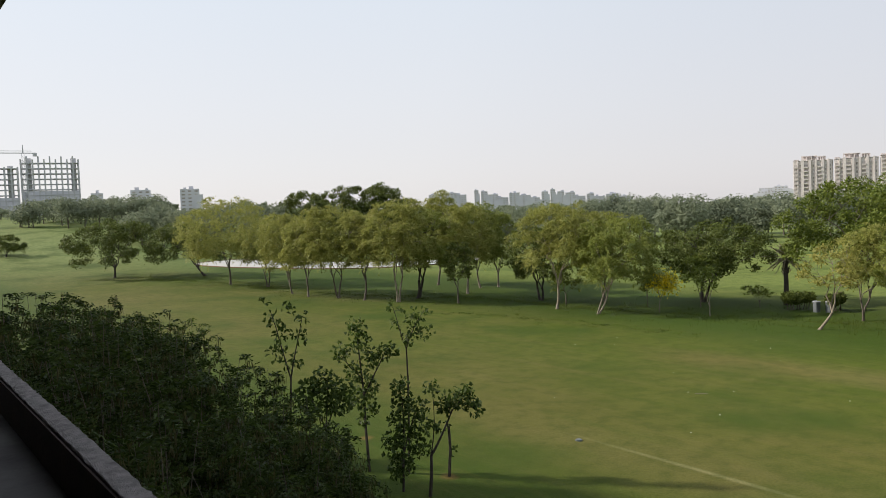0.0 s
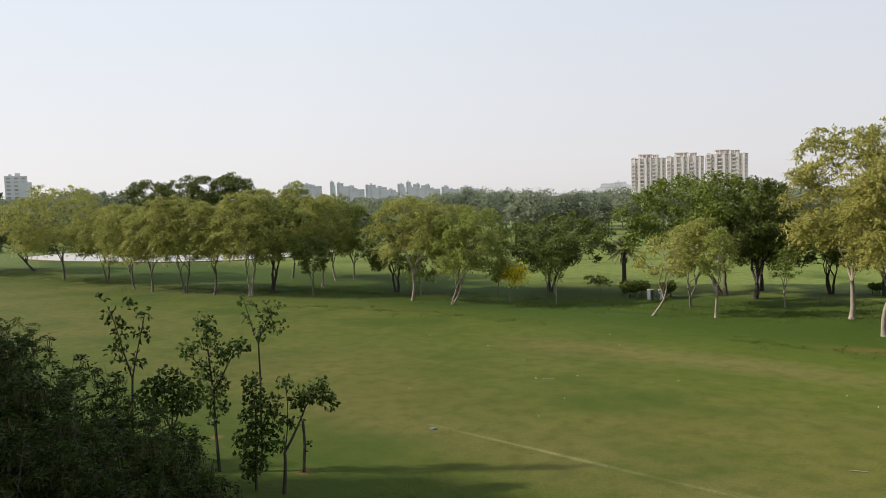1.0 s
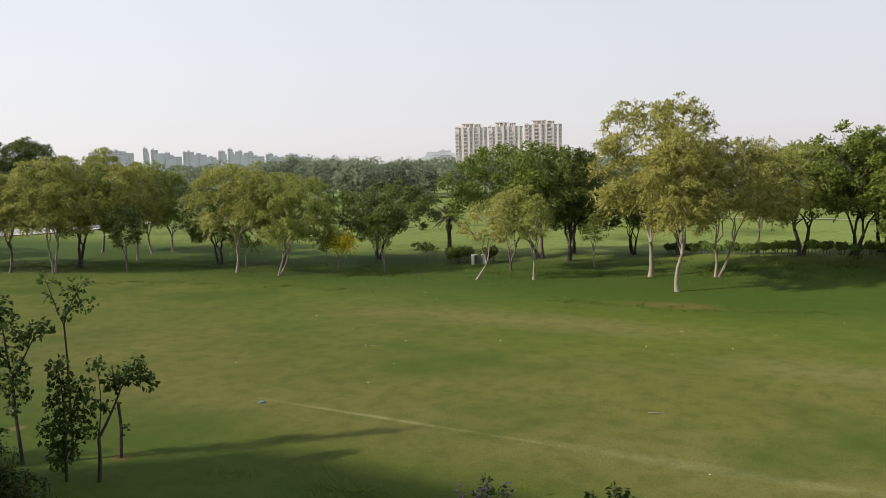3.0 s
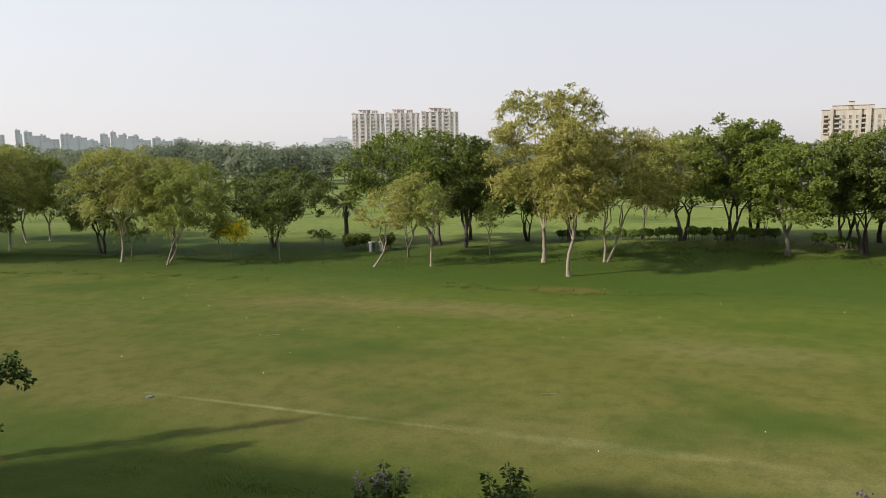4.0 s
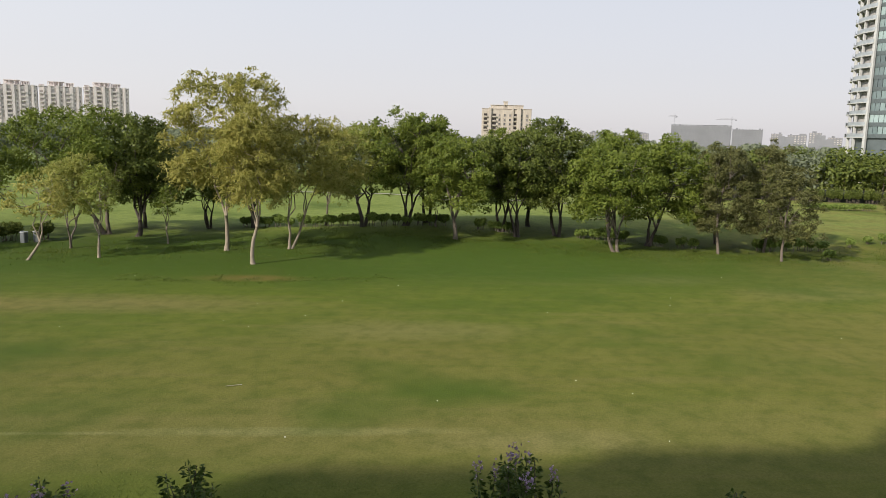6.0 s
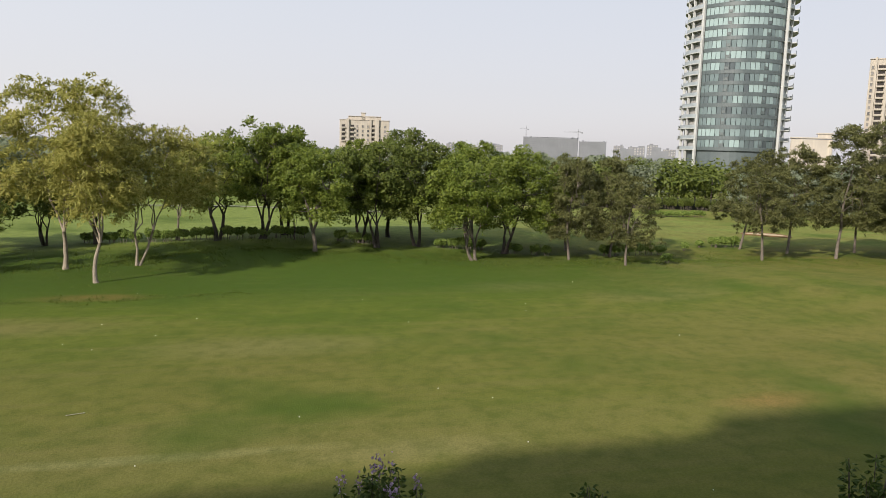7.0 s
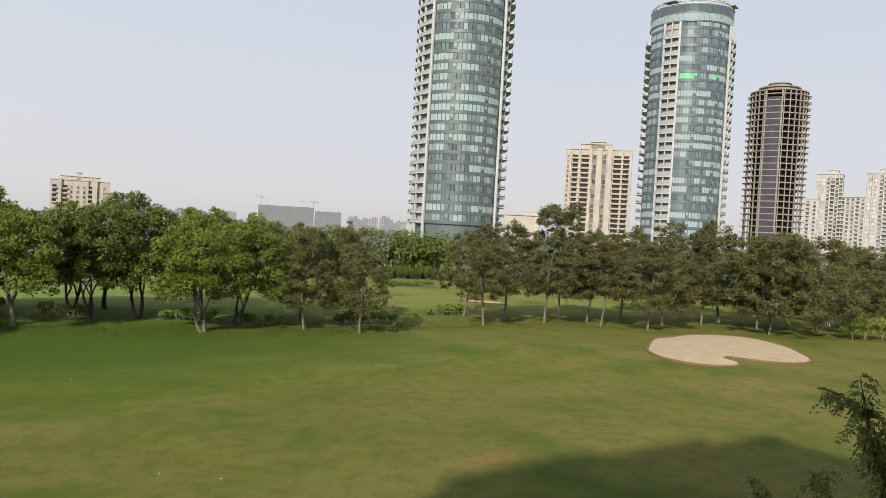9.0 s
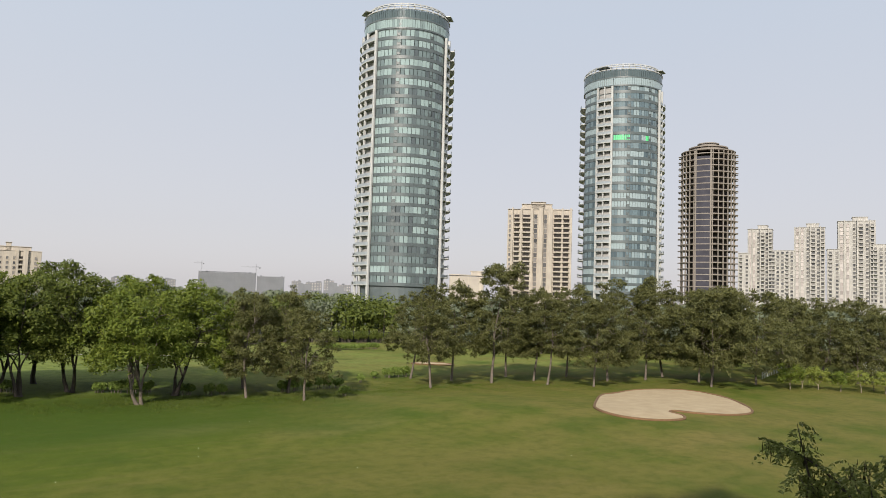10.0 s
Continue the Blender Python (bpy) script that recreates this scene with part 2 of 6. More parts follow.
BRIGHT = leaf_material("bright_green_leaves", (0.052, 0.078, 0.009), (0.092, 0.126, 0.016), (0.150, 0.178, 0.028), 0.34)
DARK = leaf_material("dark_green_leaves", (0.038, 0.056, 0.009), (0.072, 0.095, 0.016), (0.116, 0.136, 0.026), 0.28)
DUSKY = leaf_material("grey_olive_leaves", (0.044, 0.050, 0.015), (0.078, 0.084, 0.025), (0.124, 0.122, 0.042), 0.28)
YOUNG = leaf_material("sapling_leaves", (0.024, 0.044, 0.008), (0.046, 0.078, 0.014), (0.085, 0.118, 0.026), 0.38, 0.6)
# greens taken near black: the building's shade is put into the leaf colour
FEATHER = leaf_material("shade_dark_thicket_leaves", (0.010, 0.020, 0.003), (0.022, 0.040, 0.006), (0.060, 0.088, 0.015), 0.42)
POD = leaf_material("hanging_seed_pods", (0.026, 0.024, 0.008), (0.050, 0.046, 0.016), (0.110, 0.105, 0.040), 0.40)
HEDGE = leaf_material("clipped_hedge_leaves", (0.062, 0.098, 0.017), (0.118, 0.172, 0.031), (0.18, 0.23, 0.052), 0.25)
YELLOW = leaf_material("yellow_blossom", (0.60, 0.46, 0.02), (0.82, 0.64, 0.03), (0.95, 0.78, 0.06), 0.45)
PURPLE = leaf_material("purple_blossom", (0.19, 0.125, 0.21), (0.28, 0.195, 0.30), (0.40, 0.30, 0.42))
# greyed, pale greens: distance haze put into the leaf colour
WOODS = leaf_material("hazed_wood_leaves", (0.142, 0.165, 0.108), (0.160, 0.184, 0.120), (0.178, 0.202, 0.132), 0.40, 0.9)
ROUGH = leaf_material("long_rough_grass", (0.034, 0.060, 0.007), (0.060, 0.088, 0.011), (0.098, 0.122, 0.020), 0.3)
DRYLEAF = leaf_material("dry_palm_fronds", (0.10, 0.085, 0.055), (0.17, 0.145, 0.095), (0.24, 0.21, 0.15), 0.15)
PALE_BARK = bark_material("pale_bark", (0.15, 0.122, 0.088), (0.31, 0.26, 0.20))
GREY_BARK = bark_material("grey_brown_bark", (0.070, 0.055, 0.042), (0.170, 0.140, 0.110))
DARK_BARK = bark_material("dark_bark", (0.028, 0.022, 0.018), (0.075, 0.060, 0.048))
CONCRETE = plain_material("raw_concrete", (0.24, 0.22, 0.20), (0.42, 0.40, 0.37), 1.2, 0.9, 0.0, 0.5, (0.16, 0.15, 0.14))
KERB = plain_material("pitted_concrete", (0.10, 0.088, 0.085), (0.31, 0.275, 0.265), 11.0, 0.95, 0.0, 1.0, (0.22, 0.21, 0.2))
# floor and kerb lining darkened in colour for the shade inside the storey
FLOOR_STONE = plain_material("shade_dark_stained_concrete", (0.055, 0.050, 0.050), (0.13, 0.12, 0.118), 1.6, 0.85, 0.0, 0.5, (0.05, 0.047, 0.046))
PLASTER = plain_material("red_brown_wall_paint", (0.028, 0.014, 0.012), (0.055, 0.028, 0.022), 2.0, 0.9, 0.0, 0.4)
WHITE_WALL = plain_material("white_wall_paint", (0.305, 0.295, 0.275), (0.37, 0.358, 0.336), 0.15, 0.8, 0.0, 0.1, (0.55, 0.52, 0.47))
CREAM_WALL = plain_material("cream_wall_paint", (0.315, 0.28, 0.238), (0.39, 0.352, 0.303), 0.15, 0.8, 0.0, 0.1, (0.50, 0.43, 0.34))
PINK_WALL = plain_material("pinkish_white_wall_paint", (0.55, 0.50, 0.485), (0.65, 0.60, 0.58), 0.15, 0.8, 0.0, 0.1, (0.52, 0.47, 0.44))
# far walls and frames carry the distance haze in their pale colours
FAR_WALL = plain_material("hazed_far_wall", (0.54, 0.54, 0.59), (0.64, 0.63, 0.68), 0.05, 0.9)
# darker copy of the far wall for blocks that face the sun
FAR_WALL_SUNNY = plain_material("hazed_sunny_far_wall", (0.150, 0.156, 0.172), (0.195, 0.202, 0.218), 0.05, 0.9)
FAR_FRAME = plain_material("hazed_far_concrete", (0.46, 0.46, 0.48), (0.56, 0.56, 0.58), 0.1, 0.9)
TAUPE = plain_material("brown_unfinished_concrete", (0.19, 0.168, 0.148), (0.27, 0.24, 0.212), 0.2, 0.9, 0.0, 0.2, (0.2, 0.16, 0.13))
# near-black stand-in for the shade inside open floors and balconies
SHADE_INSIDE = plain_material("painted_inside_shade", (0.022, 0.019, 0.019), (0.045, 0.038, 0.036), 0.3, 0.9)
METAL = plain_material("grey_painted_metal", (0.30, 0.31, 0.32), (0.42, 0.43, 0.44), 1.0, 0.5, 0.3)
RAIL = plain_material("grey_balcony_rail", (0.26, 0.29, 0.31), (0.38, 0.41, 0.43), 0.5, 0.35, 0.2)
WHITE_FRAME = plain_material("white_metal_frame", (0.35, 0.355, 0.345), (0.44, 0.445, 0.435), 0.4, 0.5)
SPANDREL = plain_material("dark_green_spandrel", (0.068, 0.084, 0.088), (0.100, 0.120, 0.124), 0.3, 0.4)
GLASS = glass_material("green_grey_tower_glass", (0.072, 0.088, 0.095), (0.132, 0.172, 0.176), (0.262, 0.338, 0.335))
GLASS_B = glass_material("teal_tower_glass", (0.062, 0.090, 0.106), (0.120, 0.166, 0.188), (0.270, 0.332, 0.350))
WINDOW = glass_material("dark_window_glass", (0.040, 0.042, 0.046), (0.085, 0.085, 0.088), (0.20, 0.19, 0.18))
# paler copy of the window glass, with haze put into its colour
WINDOW_PALE = glass_material("hazed_window_glass", (0.22, 0.195, 0.185), (0.33, 0.295, 0.28), (0.44, 0.40, 0.38), 0.4)
GLASS_HEAD = plain_material("dark_head_glass", (0.060, 0.085, 0.092), (0.090, 0.120, 0.128), 0.25, 0.12)
BAY_BACK = plain_material("shaded_balcony_back", (0.26, 0.255, 0.245), (0.36, 0.35, 0.335), 0.4, 0.5)
# brightened copy of the thicket greens, light put into the near shrub's leaves
NEAR_FEATHER = leaf_material("drooping_near_leaves", (0.120, 0.145, 0.038), (0.215, 0.245, 0.070), (0.310, 0.330, 0.110), 0.5)
GREEN_SHEET = plain_material("green_window_film", (0.06, 0.55, 0.16), (0.10, 0.70, 0.25), 0.5, 0.5)
BALL = plain_material("white_ball_plastic", (0.72, 0.72, 0.68), (0.82, 0.82, 0.78), 8.0, 0.4)
SOIL = plain_material("red_brown_soil", (0.120, 0.066, 0.030), (0.180, 0.105, 0.052), 3.0, 0.95, 0.0, 0.6)
PATH = plain_material("pale_cart_path", (0.22, 0.21, 0.15), (0.31, 0.29, 0.22), 0.6, 0.9)
BIN = plain_material("grey_plastic_bin", (0.09, 0.10, 0.105), (0.13, 0.145, 0.15), 2.0, 0.5)
WALL_FAR = plain_material("dark_boundary_wall", (0.018, 0.022, 0.018), (0.035, 0.040, 0.034), 0.8, 0.9)


# ---------------------------------------------------------------- geometry helpers
class Geo:
    """Collects vertices and faces of one mesh."""

    def __init__(self):
        self.v, self.f, self.n = [], [], 0

    def add(self, verts, faces):
        verts = np.asarray(verts, float)
        self.v.append(verts)
        self.f.extend([[i + self.n for i in face] for face in faces])
        self.n += len(verts)
        return self

    def box(self, cx, cy, cz, sx, sy, sz, turn=0.0, bevel=0.0):
        """A box by its middle and sizes; with a bevel its upright edges are chamfered."""
        x, y, z = sx / 2, sy / 2, sz / 2
        if bevel:
            b = bevel
            ring = [(-x + b, -y), (x - b, -y), (x, -y + b), (x, y - b), (x - b, y), (-x + b, y), (-x, y - b), (-x, -y + b)]
        else:
            ring = [(-x, -y), (x, -y), (x, y), (-x, y)]
        c, s = math.cos(turn), math.sin(turn)
        ring = [(cx + c * a - s * b, cy + s * a + c * b) for a, b in ring]
        k = len(ring)
        vs = [(a, b, cz - z) for a, b in ring] + [(a, b, cz + z) for a, b in ring]
        fs = [list(range(k))[::-1], list(range(k, 2 * k))] + [[i, (i + 1) % k, k + (i + 1) % k, k + i] for i in range(k)]
        return self.add(vs, fs)

    def tube(self, points, radii, sides=6):
        pts = np.asarray(points, float)
        n = len(pts)
        tang = np.gradient(pts, axis=0)
        tang /= np.linalg.norm(tang, axis=1)[:, None] + 1e-9
        vs = []
        ref = np.array([1.0, 0.05, 0.0]) if abs(tang[0][0]) < 0.8 else np.array([0.0, 1.0, 0.1])
        for p, t, r in zip(pts, tang, radii):
            a = np.cross(t, ref)
            a /= np.linalg.norm(a) + 1e-9
            b = np.cross(t, a)
            for i in range(sides):
                w = 2 * math.pi * i / sides
                vs.append(p + r * (math.cos(w) * a + math.sin(w) * b))
        fs = []
        for j in range(n - 1):
            for i in range(sides):
                k = (i + 1) % sides
                fs.append([j * sides + i, j * sides + k, (j + 1) * sides + k, (j + 1) * sides + i])
        fs.append(list(range(sides)))
        fs.append([(n - 1) * sides + i for i in range(sides)][::-1])
        return self.add(vs, fs)

    def mesh(self, name, smooth=False):
        me = bpy.data.meshes.new(name)
        me.from_pydata(np.concatenate(self.v).tolist(), [], self.f)
        if smooth:
            me.shade_smooth()
        me.update()
        return me


def card_mesh(name, verts):
    """A mesh of many separate leaves; verts has the shape (leaves, corners, 3)."""
    count, corners = verts.shape[:2]
    me = bpy.data.meshes.new(name)
    me.vertices.add(count * corners)
    me.vertices.foreach_set("co", verts.reshape(-1).astype(np.float32))
    me.loops.add(count * corners)
    me.loops.foreach_set("vertex_index", np.arange(count * corners, dtype=np.int32))
    me.polygons.add(count)
    me.polygons.foreach_set("loop_start", np.arange(0, count * corners, corners, dtype=np.int32))
    me.polygons.foreach_set("loop_total", np.full(count, corners, dtype=np.int32))
    me.update(calc_edges=True)
    return me


def leaves(rng, at, axis, length, width, spread=0.6, fold=0.25):
    """Folded leaf blades: middle points, main directions and sizes."""
    n = len(at)
    axis = axis + rng.normal(0, spread, (n, 3))
    axis /= np.linalg.norm(axis, axis=1)[:, None] + 1e-9
    side = np.cross(axis, rng.normal(0, 1, (n, 3)))
    side /= np.linalg.norm(side, axis=1)[:, None] + 1e-9
    up = np.cross(axis, side)
    ln = length * rng.uniform(0.65, 1.3, n)[:, None]
    wd = width * rng.uniform(0.65, 1.3, n)[:, None]
    a = at - axis * ln * 0.5
    c = at + axis * ln * 0.5 - up * ln * fold * 0.5
    b = at + side * wd * 0.5 + up * wd * fold
    d = at - side * wd * 0.5 + up * wd * fold
    return np.stack([a, b, c, d], 1)


def turned_leaves(rng, at, normal, droop, length, width, loose=0.5, fold=0.2):
    """Leaf blades that lie roughly square to a wanted normal, with their tips hanging by droop."""
    n = len(at)
    nrm = normal + rng.normal(0, loose, (n, 3))
    nrm /= np.linalg.norm(nrm, axis=1)[:, None] + 1e-9
    axis = rng.normal(0, 1, (n, 3)) - np.array([0, 0, droop])
    axis -= nrm * np.sum(axis * nrm, axis=1)[:, None]
    axis /= np.linalg.norm(axis, axis=1)[:, None] + 1e-9
    side = np.cross(nrm, axis)
    ln = length * rng.uniform(0.65, 1.35, n)[:, None]
    wd = width * rng.uniform(0.65, 1.35, n)[:, None]
    a = at - axis * ln * 0.5
    c = at + axis * ln * 0.5 - nrm * ln * fold * 0.4
    b = at + side * wd * 0.5 - nrm * wd * fold
    d = at - side * wd * 0.5 - nrm * wd * fold
    return np.stack([a, b, c, d], 1)


def blades(rng, at, axis, normal, length, width, loose=0.4):
    """Three-cornered leaf blades along wanted directions and square to wanted normals."""
    n = len(at)
    axis = axis + rng.normal(0, loose, (n, 3))
    axis /= np.linalg.norm(axis, axis=1)[:, None] + 1e-9
    side = np.cross(axis, normal + rng.normal(0, loose, (n, 3)))
    side /= np.linalg.norm(side, axis=1)[:, None] + 1e-9
    ln = length * rng.uniform(0.65, 1.35, n)[:, None]
    wd = width * rng.uniform(0.65, 1.35, n)[:, None]
    foot = at - axis * ln * 0.5
    return np.stack([foot + side * wd * 0.5, at + axis * ln * 0.5, foot - side * wd * 0.5], 1)


def part(name, data, material, parent, label=""):
    me = data.mesh(name) if isinstance(data, Geo) else data
    if material is not None and not me.materials:
        me.materials.append(material)
    ob = new(name, me)
    ob.parent = parent
    return tagged(ob, label)


def thing(name, place, label, category, group="", turn=0.0, kind=""):
    ob = new(name)
    ob.matrix_basis = pose(*place, 0, 0, turn)
    return tagged(ob, label, category, group, kind)


def structure(name, data, material, label, category):
    me = data.mesh(name) if isinstance(data, Geo) else data
    if material is not None and not me.materials:
        me.materials.append(material)
    return tagged(new(name, me), label, category, "", "structure")


# ---------------------------------------------------------------- the ground
MOUNDS = ((72, 48, 1.3, 20, 11, -30), (100, 22, 1.0, 22, 12, -55), (72, -8, 0.9, 16, 10, -95))


def step(a, b, v):
    t = np.clip((v - a) / (b - a), 0, 1)
    return t * t * (3 - 2 * t)


def ground_z(x, y):
    """Height of the course: flat with low mounds under the trees and a rise towards the far side."""
    z = 0.0
    for mx, my, a, l, s, r in MOUNDS:
        c, sn = math.cos(radians(r)), math.sin(radians(r))
        u, v = c * (x - mx) + sn * (y - my), -sn * (x - mx) + c * (y - my)
        z = z + a * np.exp(-(u / l) ** 2 - (v / s) ** 2)
    return z + 16 * step(120, 420, y - 0.15 * x) * step(40, -120, x - 0.1 * (y - 150)) * (y > 0)


def polar_sheet(radii, angles):
    rr, aa = np.meshgrid(radii, angles, indexing="ij")
    xs, ys = -rr * np.sin(aa), rr * np.cos(aa)
    zs = ground_z(xs, ys)
    return np.stack([xs, ys, zs], -1)


rings = np.concatenate([[0.0], np.geomspace(3, 4800, 150)])
spokes = np.linspace(0, 2 * math.pi, 361)[:-1]
sheet = polar_sheet(rings, spokes)
nr, na = sheet.shape[:2]
ground_faces = [[i * na + j, i * na + (j + 1) % na, (i + 1) * na + (j + 1) % na, (i + 1) * na + j] for i in range(nr - 1) for j in range(na)]
ground_geo = Geo().add(sheet.reshape(-1, 3), ground_faces)
ground_mesh = ground_geo.mesh("ground", True)
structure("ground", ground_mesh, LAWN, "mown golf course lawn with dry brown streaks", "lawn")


# ---------------------------------------------------------------- the building that the camera stands in
FACE = 52.6                                   # degrees from +y towards +x: the way its front looks
fn = np.array([math.sin(radians(FACE)), math.cos(radians(FACE))])
fa = np.array([-fn[1], fn[0]])                # along the front, to the left


def front_box(geo, p0, p1, a0, a1, z0, z1, bevel=0.0):
    """A box by its distances out of (p) and along (a) the front."""
    c = fn * (p0 + p1) / 2 + fa * (a0 + a1) / 2
    return geo.box(c[0], c[1], (z0 + z1) / 2, p1 - p0, a1 - a0, z1 - z0, math.atan2(fn[1], fn[0]), bevel)


FLOOR_Z, SLAB_Z, END_A, END_B = 9.4, 12.75, -34.0, 13.0
END_UP = 9.0                                   # the upper storeys stop short of the terrace
g = Geo()
front_box(g, -14, 1.22, END_A, END_B, FLOOR_Z - 0.2, FLOOR_Z)
structure("floor", g, FLOOR_STONE, "bare dark grey concrete floor of an unfinished storey", "floor")
# the kerb's top is rough and chipped along its edges
rk = np.random.default_rng(3)
xs, ps = np.arange(END_A, END_B + 0.01, 0.06), np.array([1.10, 1.106, 1.128, 1.16, 1.192, 1.214, 1.22])
kv, kf = [], []
for a in xs:
    chip = np.abs(rk.normal(0, 0.004, 7)) * np.array([2.2, 1, 0.5, 0.4, 0.5, 1, 2.2])
    for p, down in zip(ps, chip):
        q = fn * (p + rk.normal(0, 0.003)) + fa * a
        kv.append((q[0], q[1], FLOOR_Z + 0.322 - down))
    for p in (1.22, 1.10):
        q = fn * p + fa * a
        kv.append((q[0], q[1], FLOOR_Z))
for i in range(len(xs) - 1):
    for k in range(9):
        k2 = (k + 1) % 9
        kf.append([i * 9 + k, i * 9 + k2, (i + 1) * 9 + k2, (i + 1) * 9 + k])
g = Geo().add(kv, kf)
structure("parapet_top", g, KERB, "low rough concrete kerb along the open floor edge", "parapet")
g = Geo()
front_box(g, 1.082, 1.094, END_A, END_B, FLOOR_Z + 0.002, FLOOR_Z + 0.300)
structure("parapet_lining", g, PLASTER, "dark red-brown painted inner face of the kerb", "wall")
g = Geo()
front_box(g, -14, 1.22, END_A, END_UP, SLAB_Z, SLAB_Z + 0.2)
structure("ceiling", g, CONCRETE, "raw concrete slab over the open storey", "ceiling")
g = Geo()
front_box(g, -14, 1.2, END_A, END_B, 0.0, FLOOR_Z - 0.2)
structure("wall_lower_storeys", g, CONCRETE, "raw concrete front of the storeys below", "wall")
# storeys above the view; roof steps set by the shadow's edge on the lawn
g = Geo()
for a0, a1, roof_z in ((END_A, -12.5, 15.0), (-12.5, -6.0, 21.2), (-6.0, 3.0, 22.2), (3.0, END_UP, 22.9)):
    front_box(g, -14, 1.2, a0, a1, SLAB_Z + 0.2, roof_z - 0.7)
    front_box(g, 0.95, 1.2, a0, a1, roof_z - 0.7, roof_z)
structure("wall_upper_storey", g, CONCRETE, "raw concrete upper storeys with a stepped roof parapet", "wall")
# unseen wings along the same front, a little back, stepped for the lawn's shadow
g = Geo()
for a0, a1, roof_z in ((9.05, 13.8, 24.1), (13.8, 23.3, 22.4), (23.3, 33.5, 21.3), (33.5, 36.0, 17.3), (36.0, 47.0, 19.6), (46.5, 66.0, 13.0)):
    front_box(g, -14, 0.0, a0, a1, 0.0 if a0 > 14 else FLOOR_Z + 0.004, roof_z - 0.7)
    front_box(g, -0.25, 0.0, a0, a1, roof_z - 0.7, roof_z)
structure("wall_wings", g, CONCRETE, "unseen raw concrete wings along the front, stepped to shade the lawn", "wall")
g = Geo()
front_box(g, -14, -13.8, END_A, END_UP, FLOOR_Z, SLAB_Z)
front_box(g, -13.8, 1.0, END_A, END_A + 0.2, FLOOR_Z, SLAB_Z)
front_box(g, -13.8, -0.05, END_UP - 0.2, END_UP, FLOOR_Z, SLAB_Z)
structure("wall_back", g, CONCRETE, "raw concrete back and end walls of the open storey", "wall")
for a in (-28, -20, -12):
    q = Geo()
    front_box(q, -0.6, -0.15, a, a + 0.45, FLOOR_Z, SLAB_Z, 0.02)
    structure("pillar", q, CONCRETE, "square raw concrete pillar", "pillar")


# ---------------------------------------------------------------- trees
def bent(rng, start, end, sag, steps=5):
    start, end = np.asarray(start, float), np.asarray(end, float)
    t = np.linspace(0, 1, steps)[:, None]
    side = rng.normal(0, 1, 3) * [1, 1, 0.3]
    return start + (end - start) * t + side * sag * np.sin(math.pi * t) + rng.normal(0, sag * 0.2, (steps, 3)) * np.sin(math.pi * t)


STYLE = {
    # leaf length, width, leaves per square metre, clump size, share of leaves on sprays, droop of sprays, flatness of clumps, limbs
    "dome": (0.27, 0.165, 235, 1.0, 0.40, 0.35, 0.72, 5),
    "feathery": (0.26, 0.098, 450, 0.82, 0.82, 0.60, 0.60, 5),
    "layered": (0.23, 0.105, 345, 0.88, 0.60, 0.25, 0.50, 6),
    "sparse": (0.27, 0.115, 150, 0.85, 0.75, 0.50, 0.6, 4),
    "young": (0.27, 0.15, 170, 0.85, 0.50, 0.40, 0.7, 4),
}


def outline(style, t):
    """Crown radius, as a share of the widest, at the share t of its height."""
    if style == "layered":
        return 0.70 + 0.32 * math.sin(math.pi * min(1, t * 1.25 + 0.12)) if t < 0.5 else max(0.24, 1.02 - 0.86 * (t - 0.42) ** 1.1 * 1.3)
    if style == "feathery":
        return 0.66 + 0.34 * math.sin(math.pi * min(1.0, t * 0.9)) if t < 0.6 else math.sqrt(max(0.05, 1 - ((t - 0.5) / 0.54) ** 2))
    return 0.74 + 0.26 * math.sin(math.pi * min(1.0, t)) if t < 0.5 else math.sqrt(max(0.05, 1 - ((t - 0.42) / 0.62) ** 2))


